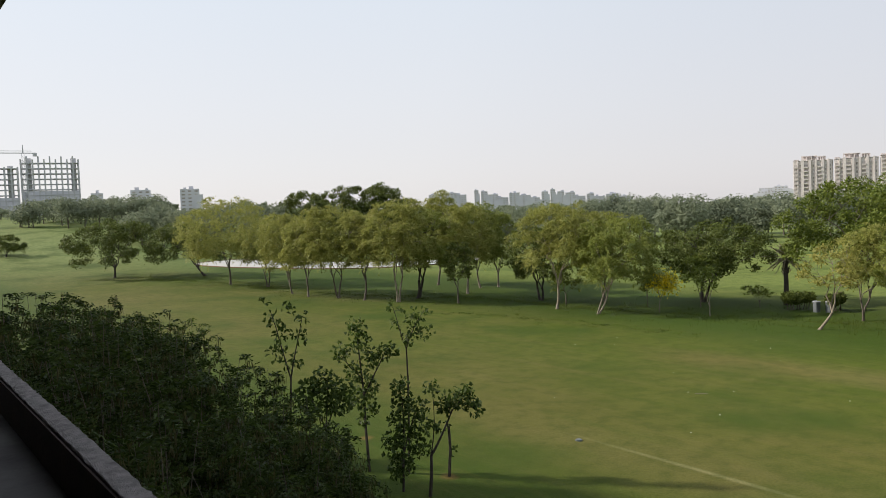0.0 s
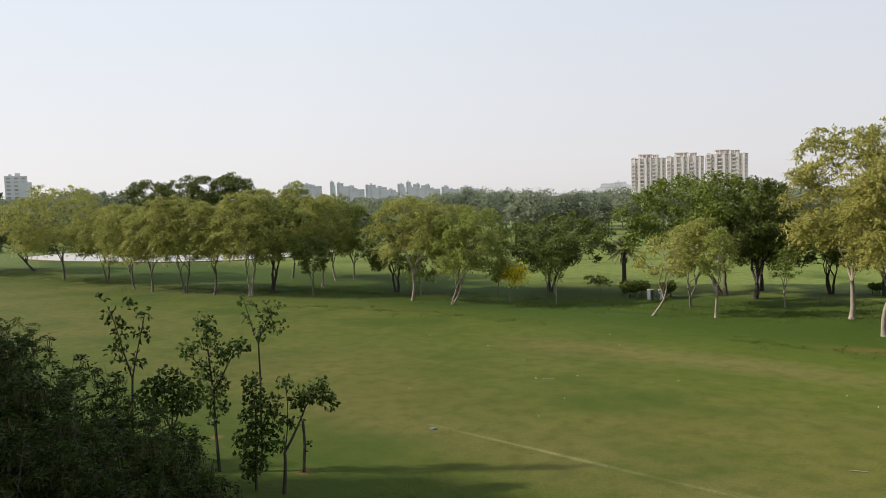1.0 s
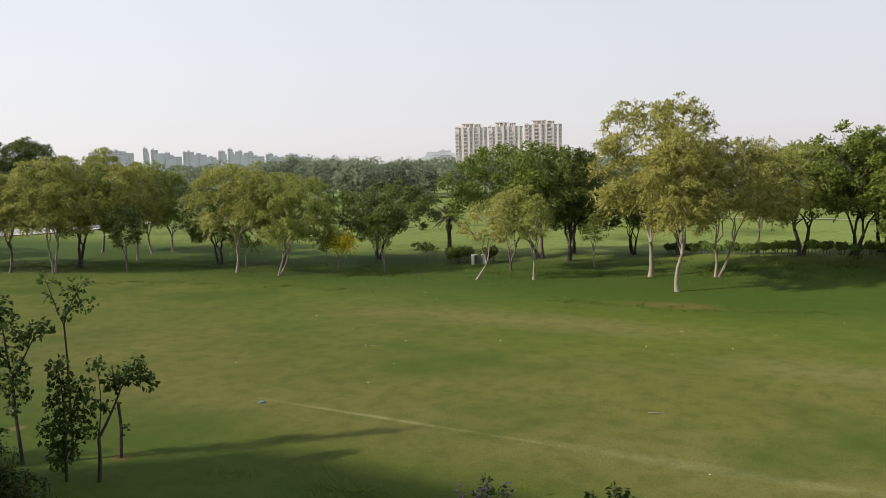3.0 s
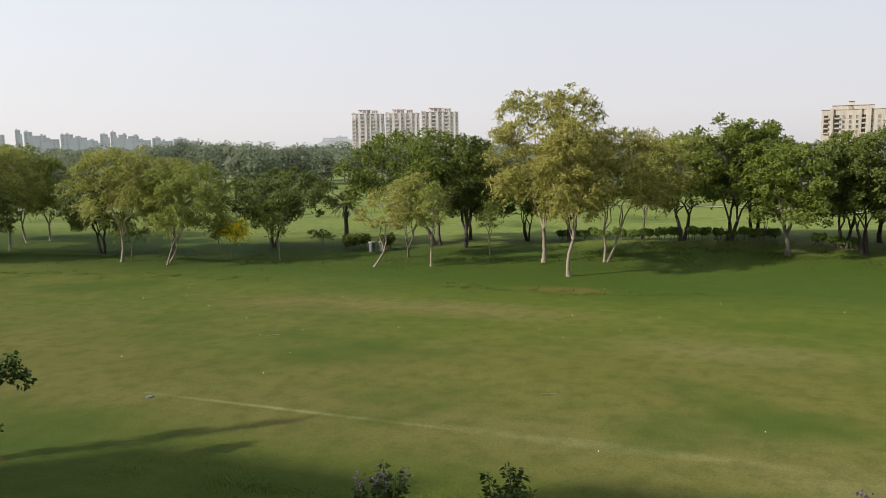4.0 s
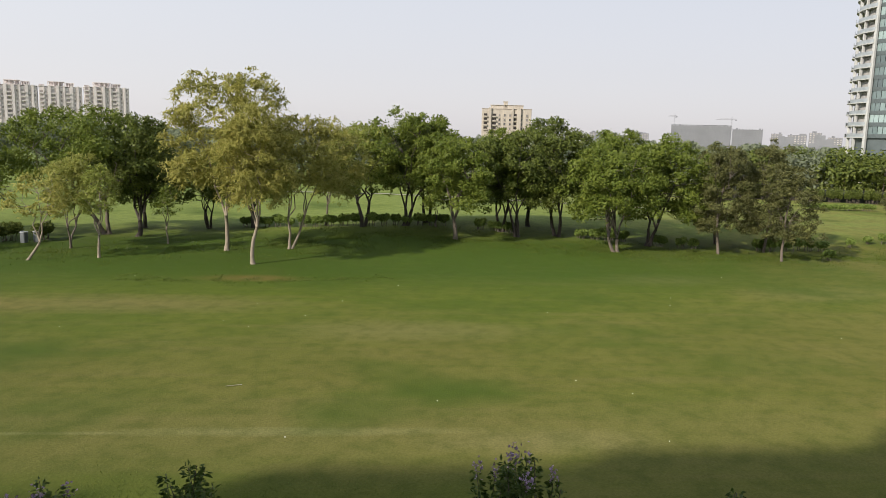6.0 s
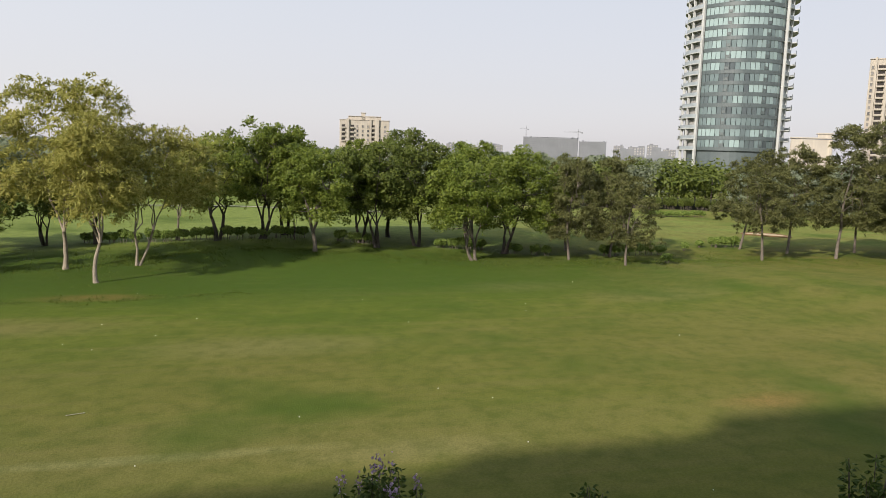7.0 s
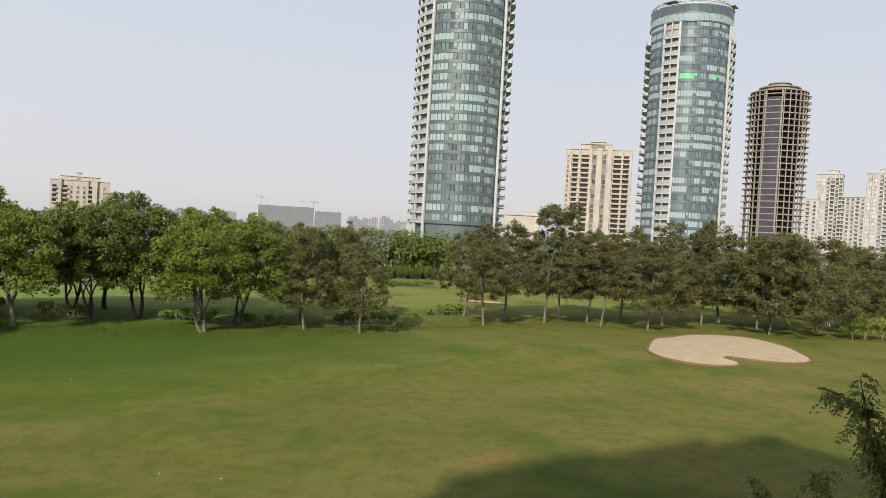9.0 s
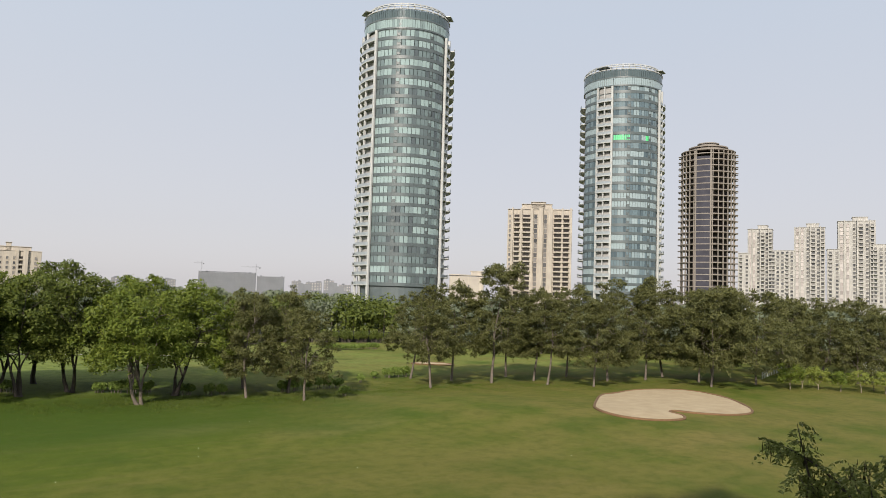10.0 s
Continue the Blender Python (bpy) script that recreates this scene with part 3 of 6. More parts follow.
def crown_shape(rng, style, w, z0, z1, off, scale=1.0):
    """Leaves of one crown, and the clumps' middles that its branches reach for."""
    length, width, dense, size, sprayed, droop, flat, limbs = STYLE[style]
    tall = z1 - z0
    area = w * tall
    count = int(np.clip(dense * area / scale ** 2, 700, 24000))
    scale = scale * max(1.0, min(1.45, math.sqrt(dense * area / scale ** 2 / count)))
    rad = w / 2 * 1.10
    rc_mean = size * min(0.30 + 0.062 * w, tall * 0.24) * (1.0 if scale < 1.6 else 1.25)
    k = int(np.clip(w * tall * 0.85 / rc_mean ** 2 * (1.45 if style == "feathery" else 0.95), 9, 250))
    ph = rng.uniform(0, 6.283, 4)
    uneven = 0.35 if style == "feathery" else 1.0
    cen, rc, tries = [], [], 0
    while len(cen) < k:
        tries += 1
        t = rng.uniform(0.0, 1.0)
        a = rng.uniform(0, 2 * math.pi)
        lobe = 1 + uneven * (0.12 * math.sin(2 * a + ph[0]) + 0.10 * math.sin(3 * a + 4 * t + ph[1]) + 0.08 * math.sin(5 * a - 6 * t + ph[2]))
        r = outline(style, t) * lobe * (rng.random() ** 0.25 if rng.random() < 0.82 else rng.random() * 0.7)
        # the crown is hollow below: its middle starts higher than its rim
        t = t + (1 - t) * 0.30 * (1 - min(1, r)) if style != "layered" else t
        q = rc_mean * rng.uniform(0.65, 1.35)
        p = np.array([math.cos(a) * r * (rad - q * 0.5), math.sin(a) * r * (rad - q * 0.5), z0 + q * flat * 0.7 + t * (tall * (1 + 0.05 * math.sin(3 * a + ph[3])) - 1.4 * q * flat)])
        if len(cen) > 4 and tries < 4000 and np.min(np.linalg.norm((np.array(cen) - p) / [1, 1, flat], axis=1)) < q * (0.62 if style == "feathery" else 0.85):
            continue
        cen.append(p)
        rc.append(q)
    cen, rc = np.array(cen), np.array(rc)
    pick = rng.choice(k, count, p=rc ** 2 / np.sum(rc ** 2))
    axis_xy = cen * [1, 1, 0]
    out = axis_xy / (np.linalg.norm(axis_xy, axis=1)[:, None] + 0.4)
    # sprays: a handful of twigs that leave each clump outwards and bend over
    twigs = 7
    td = rng.normal(0, 0.75, (k, twigs, 3)) * [1, 1, 0.6] + out[:, None, :] * 0.9 + [0, 0, 0.42]
    td /= np.linalg.norm(td, axis=2)[:, :, None]
    on = rng.random(count) < sprayed
    tw = td[pick, rng.integers(0, twigs, count)]
    u = rng.random(count) ** 0.7
    reach = rc[pick] * (1.7 if style in ("feathery", "sparse") else 1.25) * rng.uniform(0.85, 1.1, count)
    spray = cen[pick] + tw * (u * reach)[:, None] - np.array([0, 0, 1.0]) * (u ** 2 * reach * droop)[:, None] + rng.normal(0, 0.075 * scale, (count, 3)) * [1, 1, 0.5]
    d = rng.normal(0, 1, (count, 3)) + out[pick] * 0.35 + [0, 0, 0.25]
    d /= np.linalg.norm(d, axis=1)[:, None]
    r = np.where(rng.random(count) < 0.8, rng.uniform(0.75, 1.05, count), rng.uniform(0.3, 0.8, count))
    r *= 1 + 0.20 * np.sin(d[:, 0] * 5 + pick) * np.sin(d[:, 1] * 5 + pick * 2.0)
    ball = cen[pick] + d * (rc[pick] * r)[:, None] * np.array([1, 1, flat])
    pts = np.where(on[:, None], spray, ball)
    nrm = np.where(on[:, None], np.array([0, 0, 1.0]) + out[pick] * 0.3, d * [1, 1, 0.8] + [0, 0, 0.5])
    axis = np.where(on[:, None], tw + rng.normal(0, 0.5, (count, 3)) - np.array([0, 0, 0.9]) * (u * droop)[:, None], rng.normal(0, 1, (count, 3)) - [0, 0, droop])
    mid = np.array([off[0], off[1], 0.0])
    return blades(rng, pts + mid, axis, nrm, length * scale, width * scale, 0.25), cen + mid


def curved(rng, p0, p1, rise, wobble, steps=7):
    """A limb that first rises and then reaches out to its end."""
    p0, p1 = np.asarray(p0, float), np.asarray(p1, float)
    mid = p0 + (p1 - p0) * [0.35, 0.35, rise]
    t = np.linspace(0, 1, steps)[:, None]
    path = p0 * (1 - t) ** 2 + mid * 2 * t * (1 - t) + p1 * t ** 2
    return path + rng.normal(0, wobble, (steps, 3)) * np.sin(math.pi * t)


def tree(name, x, y, h, w, base, off, style, leaf, bark, label, group="", trunk=None, lean=(0, 0), stems=1, forks=None, leaf_scale=1.0):
    """A tree by its plan place, height, crown width, height of the crown's lower edge and the crown's shift."""
    seed = int(abs(x * 131 + y * 977 + h * 17)) % 100000
    rng = np.random.default_rng(seed)
    z = float(ground_z(x, y)) - 0.06
    ob = thing(name, (x, y, z), label, "tree", group)
    cards, tips = crown_shape(rng, style, w, base, h, off, leaf_scale)
    r0 = trunk or 0.012 * h + 0.014 * math.sqrt(w)
    fork = (min(base, h * 0.26) * rng.uniform(0.75, 1.0) if style != "layered" else h * 0.72) if forks is None else forks
    g = Geo()
    limbs = STYLE[style][7]
    turn0 = rng.uniform(0, 6.283)
    sub = []
    for s in range(stems):
        a = turn0 + 6.283 * s / stems + rng.normal(0, 0.25)
        away = np.array([math.cos(a), math.sin(a), 0.0]) * (stems > 1)
        foot = away * r0 * 0.7 + [0, 0, -0.08]
        head = np.array([off[0] * 0.3 + lean[0], off[1] * 0.3 + lean[1], fork]) + away * fork * 0.26 + rng.normal(0, 0.05, 3) * fork * [1, 1, 0.3]
        path = bent(rng, foot, head, 0.035 * fork, 7)
        rs_ = r0 / stems ** 0.35 * np.linspace(1.0, 0.72, 7)
        rs_[0] *= 1.45
        rs_[1] *= 1.06
        if style == "layered":
            rs_ = r0 * np.linspace(1.15, 0.25, 7)
        g.tube(path, rs_, 8)
        m = max(2, limbs - stems)
        for i in range(m):
            b = a + 6.283 * (i + rng.uniform(-0.25, 0.25)) / m
            tip = np.array([off[0] + math.cos(b) * w * rng.uniform(0.18, 0.34), off[1] + math.sin(b) * w * rng.uniform(0.18, 0.34), base + (h - base) * rng.uniform(0.35, 0.72)])
            start = path[-1] if style != "layered" else path[3 + i % 3]
            limb = curved(rng, start - [0, 0, rng.uniform(0, 0.05) * fork], tip, 0.62 if style != "layered" else 0.4, 0.02 * h)
            g.tube(limb, rs_[-1] * (0.72 if style != "layered" else 1.2) * np.linspace(1.0, 0.18, 7), 6)
            sub.append((limb, rs_[-1]))
    # branches from the limbs to the clumps of leaves
    joints = np.concatenate([limb[2:] for limb, _ in sub])
    for tip in tips[rng.permutation(len(tips))[:46]]:
        near = np.linalg.norm((joints - tip) * [1, 1, 1.4], axis=1) + np.where(joints[:, 2] > tip[2], 1.5, 0.0)
        j = joints[int(np.argmin(near))]
        if np.linalg.norm(j - tip) > 3.2:
            continue
        g.tube(curved(rng, j, tip, 0.5, 0.05, 4), r0 * 0.15 * np.linspace(1, 0.35, 4), 4)
    part("trunk", g.mesh("trunk", True), bark, ob)
    part("crown", card_mesh("crown", cards), leaf, ob)
    return ob


def olive(x, y, h, w, base, ox=0.0, oy=0.0, leaf=OLIVE, stems=1, bark=GREY_BARK, name="olive_leaved_tree"):
    return tree(name, x, y, h, w * 1.08, base * 0.9, (ox, oy), "feathery", leaf, bark,
                "feathery olive-yellow tree with a thin branching trunk on the lawn", "trees in the row", stems=stems, trunk=0.0105 * h + 0.035)


def green(x, y, h, w, base, ox=0.0, oy=0.0, leaf=DARK, stems=1, bark=DARK_BARK):
    label = "dense dark green tree with a rounded crown on the lawn" if leaf is DARK else "bright green tree with a broad domed crown on the lawn"
    return tree("broadleaf_tree", x, y, h + 0.3, w * 1.12, base * 0.85, (ox, oy), "dome", leaf, bark, label, "trees in the row", stems=stems, trunk=0.019 * h + 0.05)


def dusky(x, y, h, w, base, ox=0.0, oy=0.0, bark=GREY_BARK):
    return tree("grey_green_tree", x, y, h, w * 1.28, base * 0.78, (ox, oy), "layered", DUSKY, GREY_BARK,
                "grey-green tree with layered branches and a straight slim trunk", "trees by the bunker", trunk=0.008 * h + 0.05)


def young(x, y, h, w, base, ox=0.0, oy=0.0, leaf=BRIGHT, bark=PALE_BARK, style="sparse"):
    return tree("young_tree", x, y, h, w, base, (ox, oy), style, leaf, bark,
                "slender young tree with a thin light crown on the lawn", "young trees", trunk=0.016 * h)


# the row of trees, from its far end on
green(-61.5, 145.2, 10.6, 14.7, 2.2)
green(-43.7, 144.2, 9.9, 12.5, 2.0, -3.6, -1.0)
olive(-33.8, 124.9, 14.3, 14.5, 3.2, -0.3, -0.1)
olive(-20.1, 106.7, 11.5, 6.4, 2.9, -0.9, -0.2, stems=2)
olive(-12.5, 98.6, 12.2, 8.4, 4.0, -0.4, 0.0, stems=2)
olive(-8.8, 95.0, 11.3, 6.2, 3.7, 0.2, 0.0)
olive(-4.3, 91.7, 12.5, 7.7, 3.8, 0.3, 0.0, bark=PALE_BARK, stems=2)
green(-1.9, 95.1, 11.2, 5.9, 3.4, 1.1, 0.0, LIME, 2)
young(3.0, 88.4, 7.5, 3.8, 2.2, 0.1, 0.0, DARK, GREY_BARK, "young")
olive(0.8, 111.0, 13.8, 5.4, 2.9, 0.8, 0.0)
olive(6.7, 104.6, 11.8, 6.8, 3.2, -0.6, 0.0, LIME, bark=PALE_BARK)
olive(9.3, 105.2, 10.6, 5.3, 3.0, 0.0, 0.0, LIME, bark=PALE_BARK)
green(12.8, 88.0, 8.5, 6.8, 2.4, -0.2, 0.0, stems=2)
olive(13.3, 80.1, 11.3, 8.4, 4.7, 0.4, -0.1, bark=PALE_BARK)
young(14.9, 83.1, 4.6, 3.5, 1.4, 0.0, 0.0, BRIGHT, GREY_BARK)
olive(16.6, 75.2, 10.0, 7.3, 2.7, 2.2, -0.5, LIME, 2, PALE_BARK)
olive(19.5, 84.3, 10.3, 6.0, 3.6, -0.3, 0.1)
young(22.9, 79.2, 3.2, 1.6, 1.5)
green(29.6, 81.1, 8.6, 10.0, 3.0, 1.7, -0.6, stems=2)
young(28.0, 77.6, 5.5, 4.9, 2.3, 0.3, -0.1, BRIGHT, GREY_BARK, "young")
young(26.5, 70.9, 4.9, 2.3, 2.2, -0.2, 0.1, BRIGHT, PALE_BARK)
young(33.2, 75.1, 2.3, 2.9, 1.1, -0.2, 0.1, BRIGHT, GREY_BARK)
tree("leaning_tree", 32.0, 61.4, 7.1, 4.2, 3.3, (0.9, -0.6), "sparse", OLIVE_TALL, PALE_BARK,
     "leaning slender tree with a white trunk and thin olive crown", "trees in the row", trunk=0.12, lean=(0.7, -0.4), leaf_scale=1.2)
olive(37.7, 64.6, 8.4, 5.2, 3.1, 0.6, -0.4, stems=2)
young(36.4, 58.3, 7.8, 2.8, 3.2, 0.1, -0.1, LIME)
green(45.0, 70.5, 12.3, 13.8, 5.0, -2.3, 1.5, BRIGHT, 2, GREY_BARK)
green(46.0, 66.7, 11.7, 6.2, 2.6, 0.3, -0.2)
young(44.7, 60.3, 5.7, 2.4, 2.4)
green(54.4, 66.1, 7.4, 6.4, 2.6, -0.2, 0.2, stems=3)
olive(45.6, 53.1, 15.9, 9.4, 4.7, 0.2, -0.2, OLIVE_TALL, 1, PALE_BARK)
olive(42.7, 46.5, 12.9, 5.8, 4.4, 0.2, -0.1, OLIVE_TALL, 1, PALE_BARK)
olive(49.8, 49.3, 12.0, 7.9, 4.7, 1.4, -1.5, OLIVE_TALL, 2, PALE_BARK)
olive(61.6, 55.6, 9.3, 4.6, 2.9, 0.5, -0.6)
green(62.9, 51.3, 11.0, 6.6, 3.3, -0.2, 0.2, LIME, 2)
green(66.0, 47.9, 12.4, 8.7, 2.8, 0.5, -0.7, BRIGHT, 2)
young(67.8, 45.0, 5.3, 3.0, 1.8, 0, 0, BRIGHT, GREY_BARK, "young")
green(64.4, 40.4, 10.0, 7.3, 2.9, -0.1, 0.1, BRIGHT, 1, GREY_BARK)
green(70.7, 36.6, 10.5, 7.9, 2.8, -0.5, 1.1, DARK, 3)
green(74.7, 33.8, 12.1, 6.8, 2.8, -0.1, 0.1, DARK, 2)
green(71.5, 39.0, 10.8, 5.2, 2.6, -0.1, 0.1, BRIGHT, 2)
green(70.7, 25.6, 10.6, 7.9, 2.1, -0.3, 0.8, BRIGHT, 2, GREY_BARK)
green(76.7, 24.3, 11.0, 8.0, 2.2, 0.4, -1.3, BRIGHT, 2)
dusky(76.4, 17.1, 10.4, 4.7, 2.7, 0.1, -0.3)
dusky(80.7, 13.7, 11.1, 4.9, 2.5)
dusky(75.1, 11.1, 9.1, 4.3, 2.5, 0.0, -0.2, PALE_BARK)
dusky(97.5, 0.9, 11.0, 5.3, 4.0, 0.0, -0.2)
dusky(88.6, -1.6, 11.8, 5.2, 4.1, 0.0, 0.2, PALE_BARK)
dusky(97.3, -4.4, 12.4, 6.4, 3.7, 0.0, -0.5)
dusky(96.1, -9.5, 15.1, 7.6, 4.5, -0.1, -1.4, PALE_BARK)
dusky(103.8, -12.2, 11.7, 5.5, 3.7, -0.1, -0.5)
dusky(96.2, -16.7, 11.5, 5.8, 4.2, 0.0, 0.2, PALE_BARK)
dusky(106.4, -21.1, 12.8, 6.1, 3.7, -0.2, -0.8)
dusky(95.0, -22.4, 11.5, 6.6, 3.4, -0.1, -0.4, PALE_BARK)
dusky(102.0, -25.9, 13.5, 5.5, 2.7, -0.1, -0.5)
dusky(104.8, -32.0, 12.9, 4.9, 3.4, 0.0, 0.2)
dusky(110.2, -36.2, 14.2, 7.3, 3.0, 0.3, 0.8)
dusky(98.6, -38.9, 12.7, 11.1, 3.3, 0.0, -0.1, PALE_BARK)
dusky(102.1, -46.5, 13.2, 10.5, 2.8, 0.2, 0.4)
dusky(103.8, -39.2, 11.6, 7.4, 2.9, -0.2, -0.6)

# a small tree in yellow blossom
yt = tree("blossoming_tree", 22.8, 74.7, 4.3, 2.6, 2.2, (0.2, -0.1), "sparse", LIME, PALE_BARK,
          "slender young tree hung with bright yellow blossom", "young trees", trunk=0.07)
rng = np.random.default_rng(8)
pts = rng.normal(0, 1, (900, 3)) * [0.66, 0.66, 0.50] + [0.4, -0.4, 3.1]
part("blossom", card_mesh("blossom", leaves(rng, pts, np.tile([0, 0, -1.0], (900, 1)), 0.24, 0.15)), YELLOW, yt, "bright yellow blossom")


def palm(x, y, h):
    """A palm whose fronds have dried and hang."""
    rng = np.random.default_rng(21)
    ob = thing("palm_tree", (x, y, float(ground_z(x, y)) - 0.05), "palm with a dark trunk and dry grey-brown fronds", "palm")
    g = Geo()
    g.tube([(0, 0, 0), (0.03, 0.02, h * 0.3), (-0.03, 0, h * 0.55), (0, 0, h * 0.62)], [0.30, 0.23, 0.21, 0.25], 9)
    for i in range(40):
        a, z = rng.uniform(0, 6.28), rng.uniform(h * 0.42, h * 0.62)
        g.tube([(0.2 * math.cos(a), 0.2 * math.sin(a), z), (0.42 * math.cos(a), 0.42 * math.sin(a), z + 0.22)], [0.07, 0.02], 4)
    part("trunk", g, DARK_BARK, ob)
    cards = []
    for i in range(46):
        a, el = rng.uniform(0, 6.28), rng.uniform(-0.7, 1.35)
        d = np.array([math.cos(a) * math.cos(el), math.sin(a) * math.cos(el), math.sin(el)])
        ln = rng.uniform(1.6, 2.3)
        t = np.linspace(0.15, 1, 26)
        path = np.array([0, 0, h * 0.62]) + d * (t * ln)[:, None] - np.array([0, 0, 1]) * (t ** 2 * 0.45)[:, None]
        cards.append(leaves(rng, path, np.tile(d * 0.8 - [0, 0, 0.4], (26, 1)), 0.55, 0.06, 0.45))
    part("fronds", card_mesh("fronds", np.concatenate(cards)), DRYLEAF, ob, "dry grey-brown fronds")
    return ob


palm(36.5, 76.4, 7.9)


def clump(name, x, y, w, d, h, leaf, label, category="bush", group="", turn=0.0, dense=150, size=0.13, z=None):
    """A dense low bush, with short stems under its leaves."""
    rng = np.random.default_rng(int(abs(x * 71 + y * 313)) % 99991)
    ob = thing(name, (x, y, float(ground_z(x, y)) if z is None else z), label, category, group, turn)
    n = int(np.clip(dense * (w * h * 2 + d * h * 2 + w * d), 250, 5200))
    heads = max(3, int(w * 3.2))
    cx = (np.arange(heads) + rng.uniform(0.2, 0.8, heads)) / heads * w - w / 2
    cen = np.column_stack([cx * 0.86, rng.normal(0, 0.16, heads) * d, h * rng.uniform(0.60, 0.74, heads)])
    pick = rng.integers(0, heads, n)
    e = rng.normal(0, 1, (n, 3))
    e /= np.linalg.norm(e, axis=1)[:, None]
    big = np.array([max(w / heads * 0.95, 0.30), d * 0.42, h * 0.33])
    pts = cen[pick] + e * big * rng.uniform(0.55, 1.08, n)[:, None]
    part("foliage", card_mesh("foliage", blades(rng, pts, rng.normal(0, 1, (n, 3)), e + [0, 0, 0.4], size * 1.6, size, 0.5)), leaf, ob)
    for c in cen:
        part("stem", Geo().tube(bent(rng, (c[0] * 0.8, c[1] * 0.5, -0.05), c, 0.05, 4), [0.045, 0.035, 0.03, 0.02], 5), GREY_BARK, ob)
    return ob


def hedge_run(x0, y0, x1, y1, h=1.25, depth=1.1, piece=1.35, gap=0.22, leaf=HEDGE):
    """Hedge bushes planted side by side along a line."""
    length = math.hypot(x1 - x0, y1 - y0)
    n = max(1, round(length / piece))
    turn = math.degrees(math.atan2(y1 - y0, x1 - x0))
    for i in range(n):
        f = (i + 0.5) / n
        r2 = random.Random(i * 7 + int(x0))
        clump("hedge_bush", x0 + (x1 - x0) * f, y0 + (y1 - y0) * f, length / n - gap * r2.uniform(0.3, 1.4), depth * r2.uniform(0.8, 1.1), h * r2.uniform(0.85, 1.12),
              leaf, "clipped dark green hedge bush behind the tree row", "hedge", "hedge bushes", turn)


hedge_run(57.5, 64.5, 59.2, 58.0)
hedge_run(59.2, 57.6, 63.4, 51.6)
hedge_run(63.4, 51.4, 69.3, 44.3)
hedge_run(70.3, 41.8, 72.0, 37.4)
hedge_run(75.4, 32.0, 77.6, 26.6)
hedge_run(77.2, 24.4, 77.4, 22.4)
hedge_run(77.4, 21.6, 78.2, 19.4)
hedge_run(80.6, 14.6, 86.4, 8.6, 1.25)
hedge_run(96.5, 4.4, 99.2, 1.0, 1.3)
hedge_run(142.3, 17.6, 149.1, 7.8, 1.2, 1.5, 3.0, 0.0)
for bx, by, bw in ((78.7, 7.4, 0.9), (91.4, 6.9, 0.9), (95.6, 5.4, 1.0)):
    clump("round_bush", bx, by, bw, bw, 0.95, HEDGE, "small rounded clipped bush on the lawn", "bush", "round bushes")
clump("bush", 35.9, 72.8, 3.2, 1.8, 1.75, DARK, "dark green bush beside two grey bins")
clump("bush", 38.6, 71.0, 2.4, 1.6, 1.7, DARK, "dark green bush beside two grey bins")


def bin_(x, y, turn):
    ob = thing("litter_bin", (x, y, float(ground_z(x, y))), "grey plastic litter bin standing by the bushes", "bin", "litter bins", turn)
    g = Geo()
    g.box(0, 0, 0.48, 0.52, 0.5, 0.96, 0, 0.06)
    part("body", g, BIN, ob)
    g = Geo()
    g.box(0, 0, 1.01, 0.58, 0.56, 0.07, 0, 0.05)
    g.box(0, 0.18, 1.07, 0.4, 0.12, 0.05, 0, 0.02)
    part("lid", g, METAL, ob, "lighter grey lid")


bin_(36.7, 70.7, 20)
bin_(37.7, 70.3, 35)


# more trees that stand behind the first line
olive(-26.0, 118.0, 11.0, 8.5, 3.0, stems=2)
olive(4.5, 98.0, 11.8, 6.5, 3.4, bark=PALE_BARK)
olive(-17.0, 101.5, 10.8, 6.0, 3.4)
green(50.5, 72.0, 9.8, 8.0, 2.6)
green(57.0, 62.0, 9.5, 7.0, 2.6, leaf=LIME)
green(69.5, 47.5, 11.2, 8.0, 2.8, leaf=DARK, stems=2)
green(77.0, 38.5, 11.6, 8.0, 2.6, leaf=DARK)
green(79.5, 29.5, 11.2, 8.0, 2.4, leaf=BRIGHT, stems=2)
dusky(83.0, 19.0, 10.6, 6.0, 2.6)
dusky(100.0, -15.5, 12.4, 5.6, 3.8)
dusky(107.0, -42.5, 13.4, 8.5, 2.8)


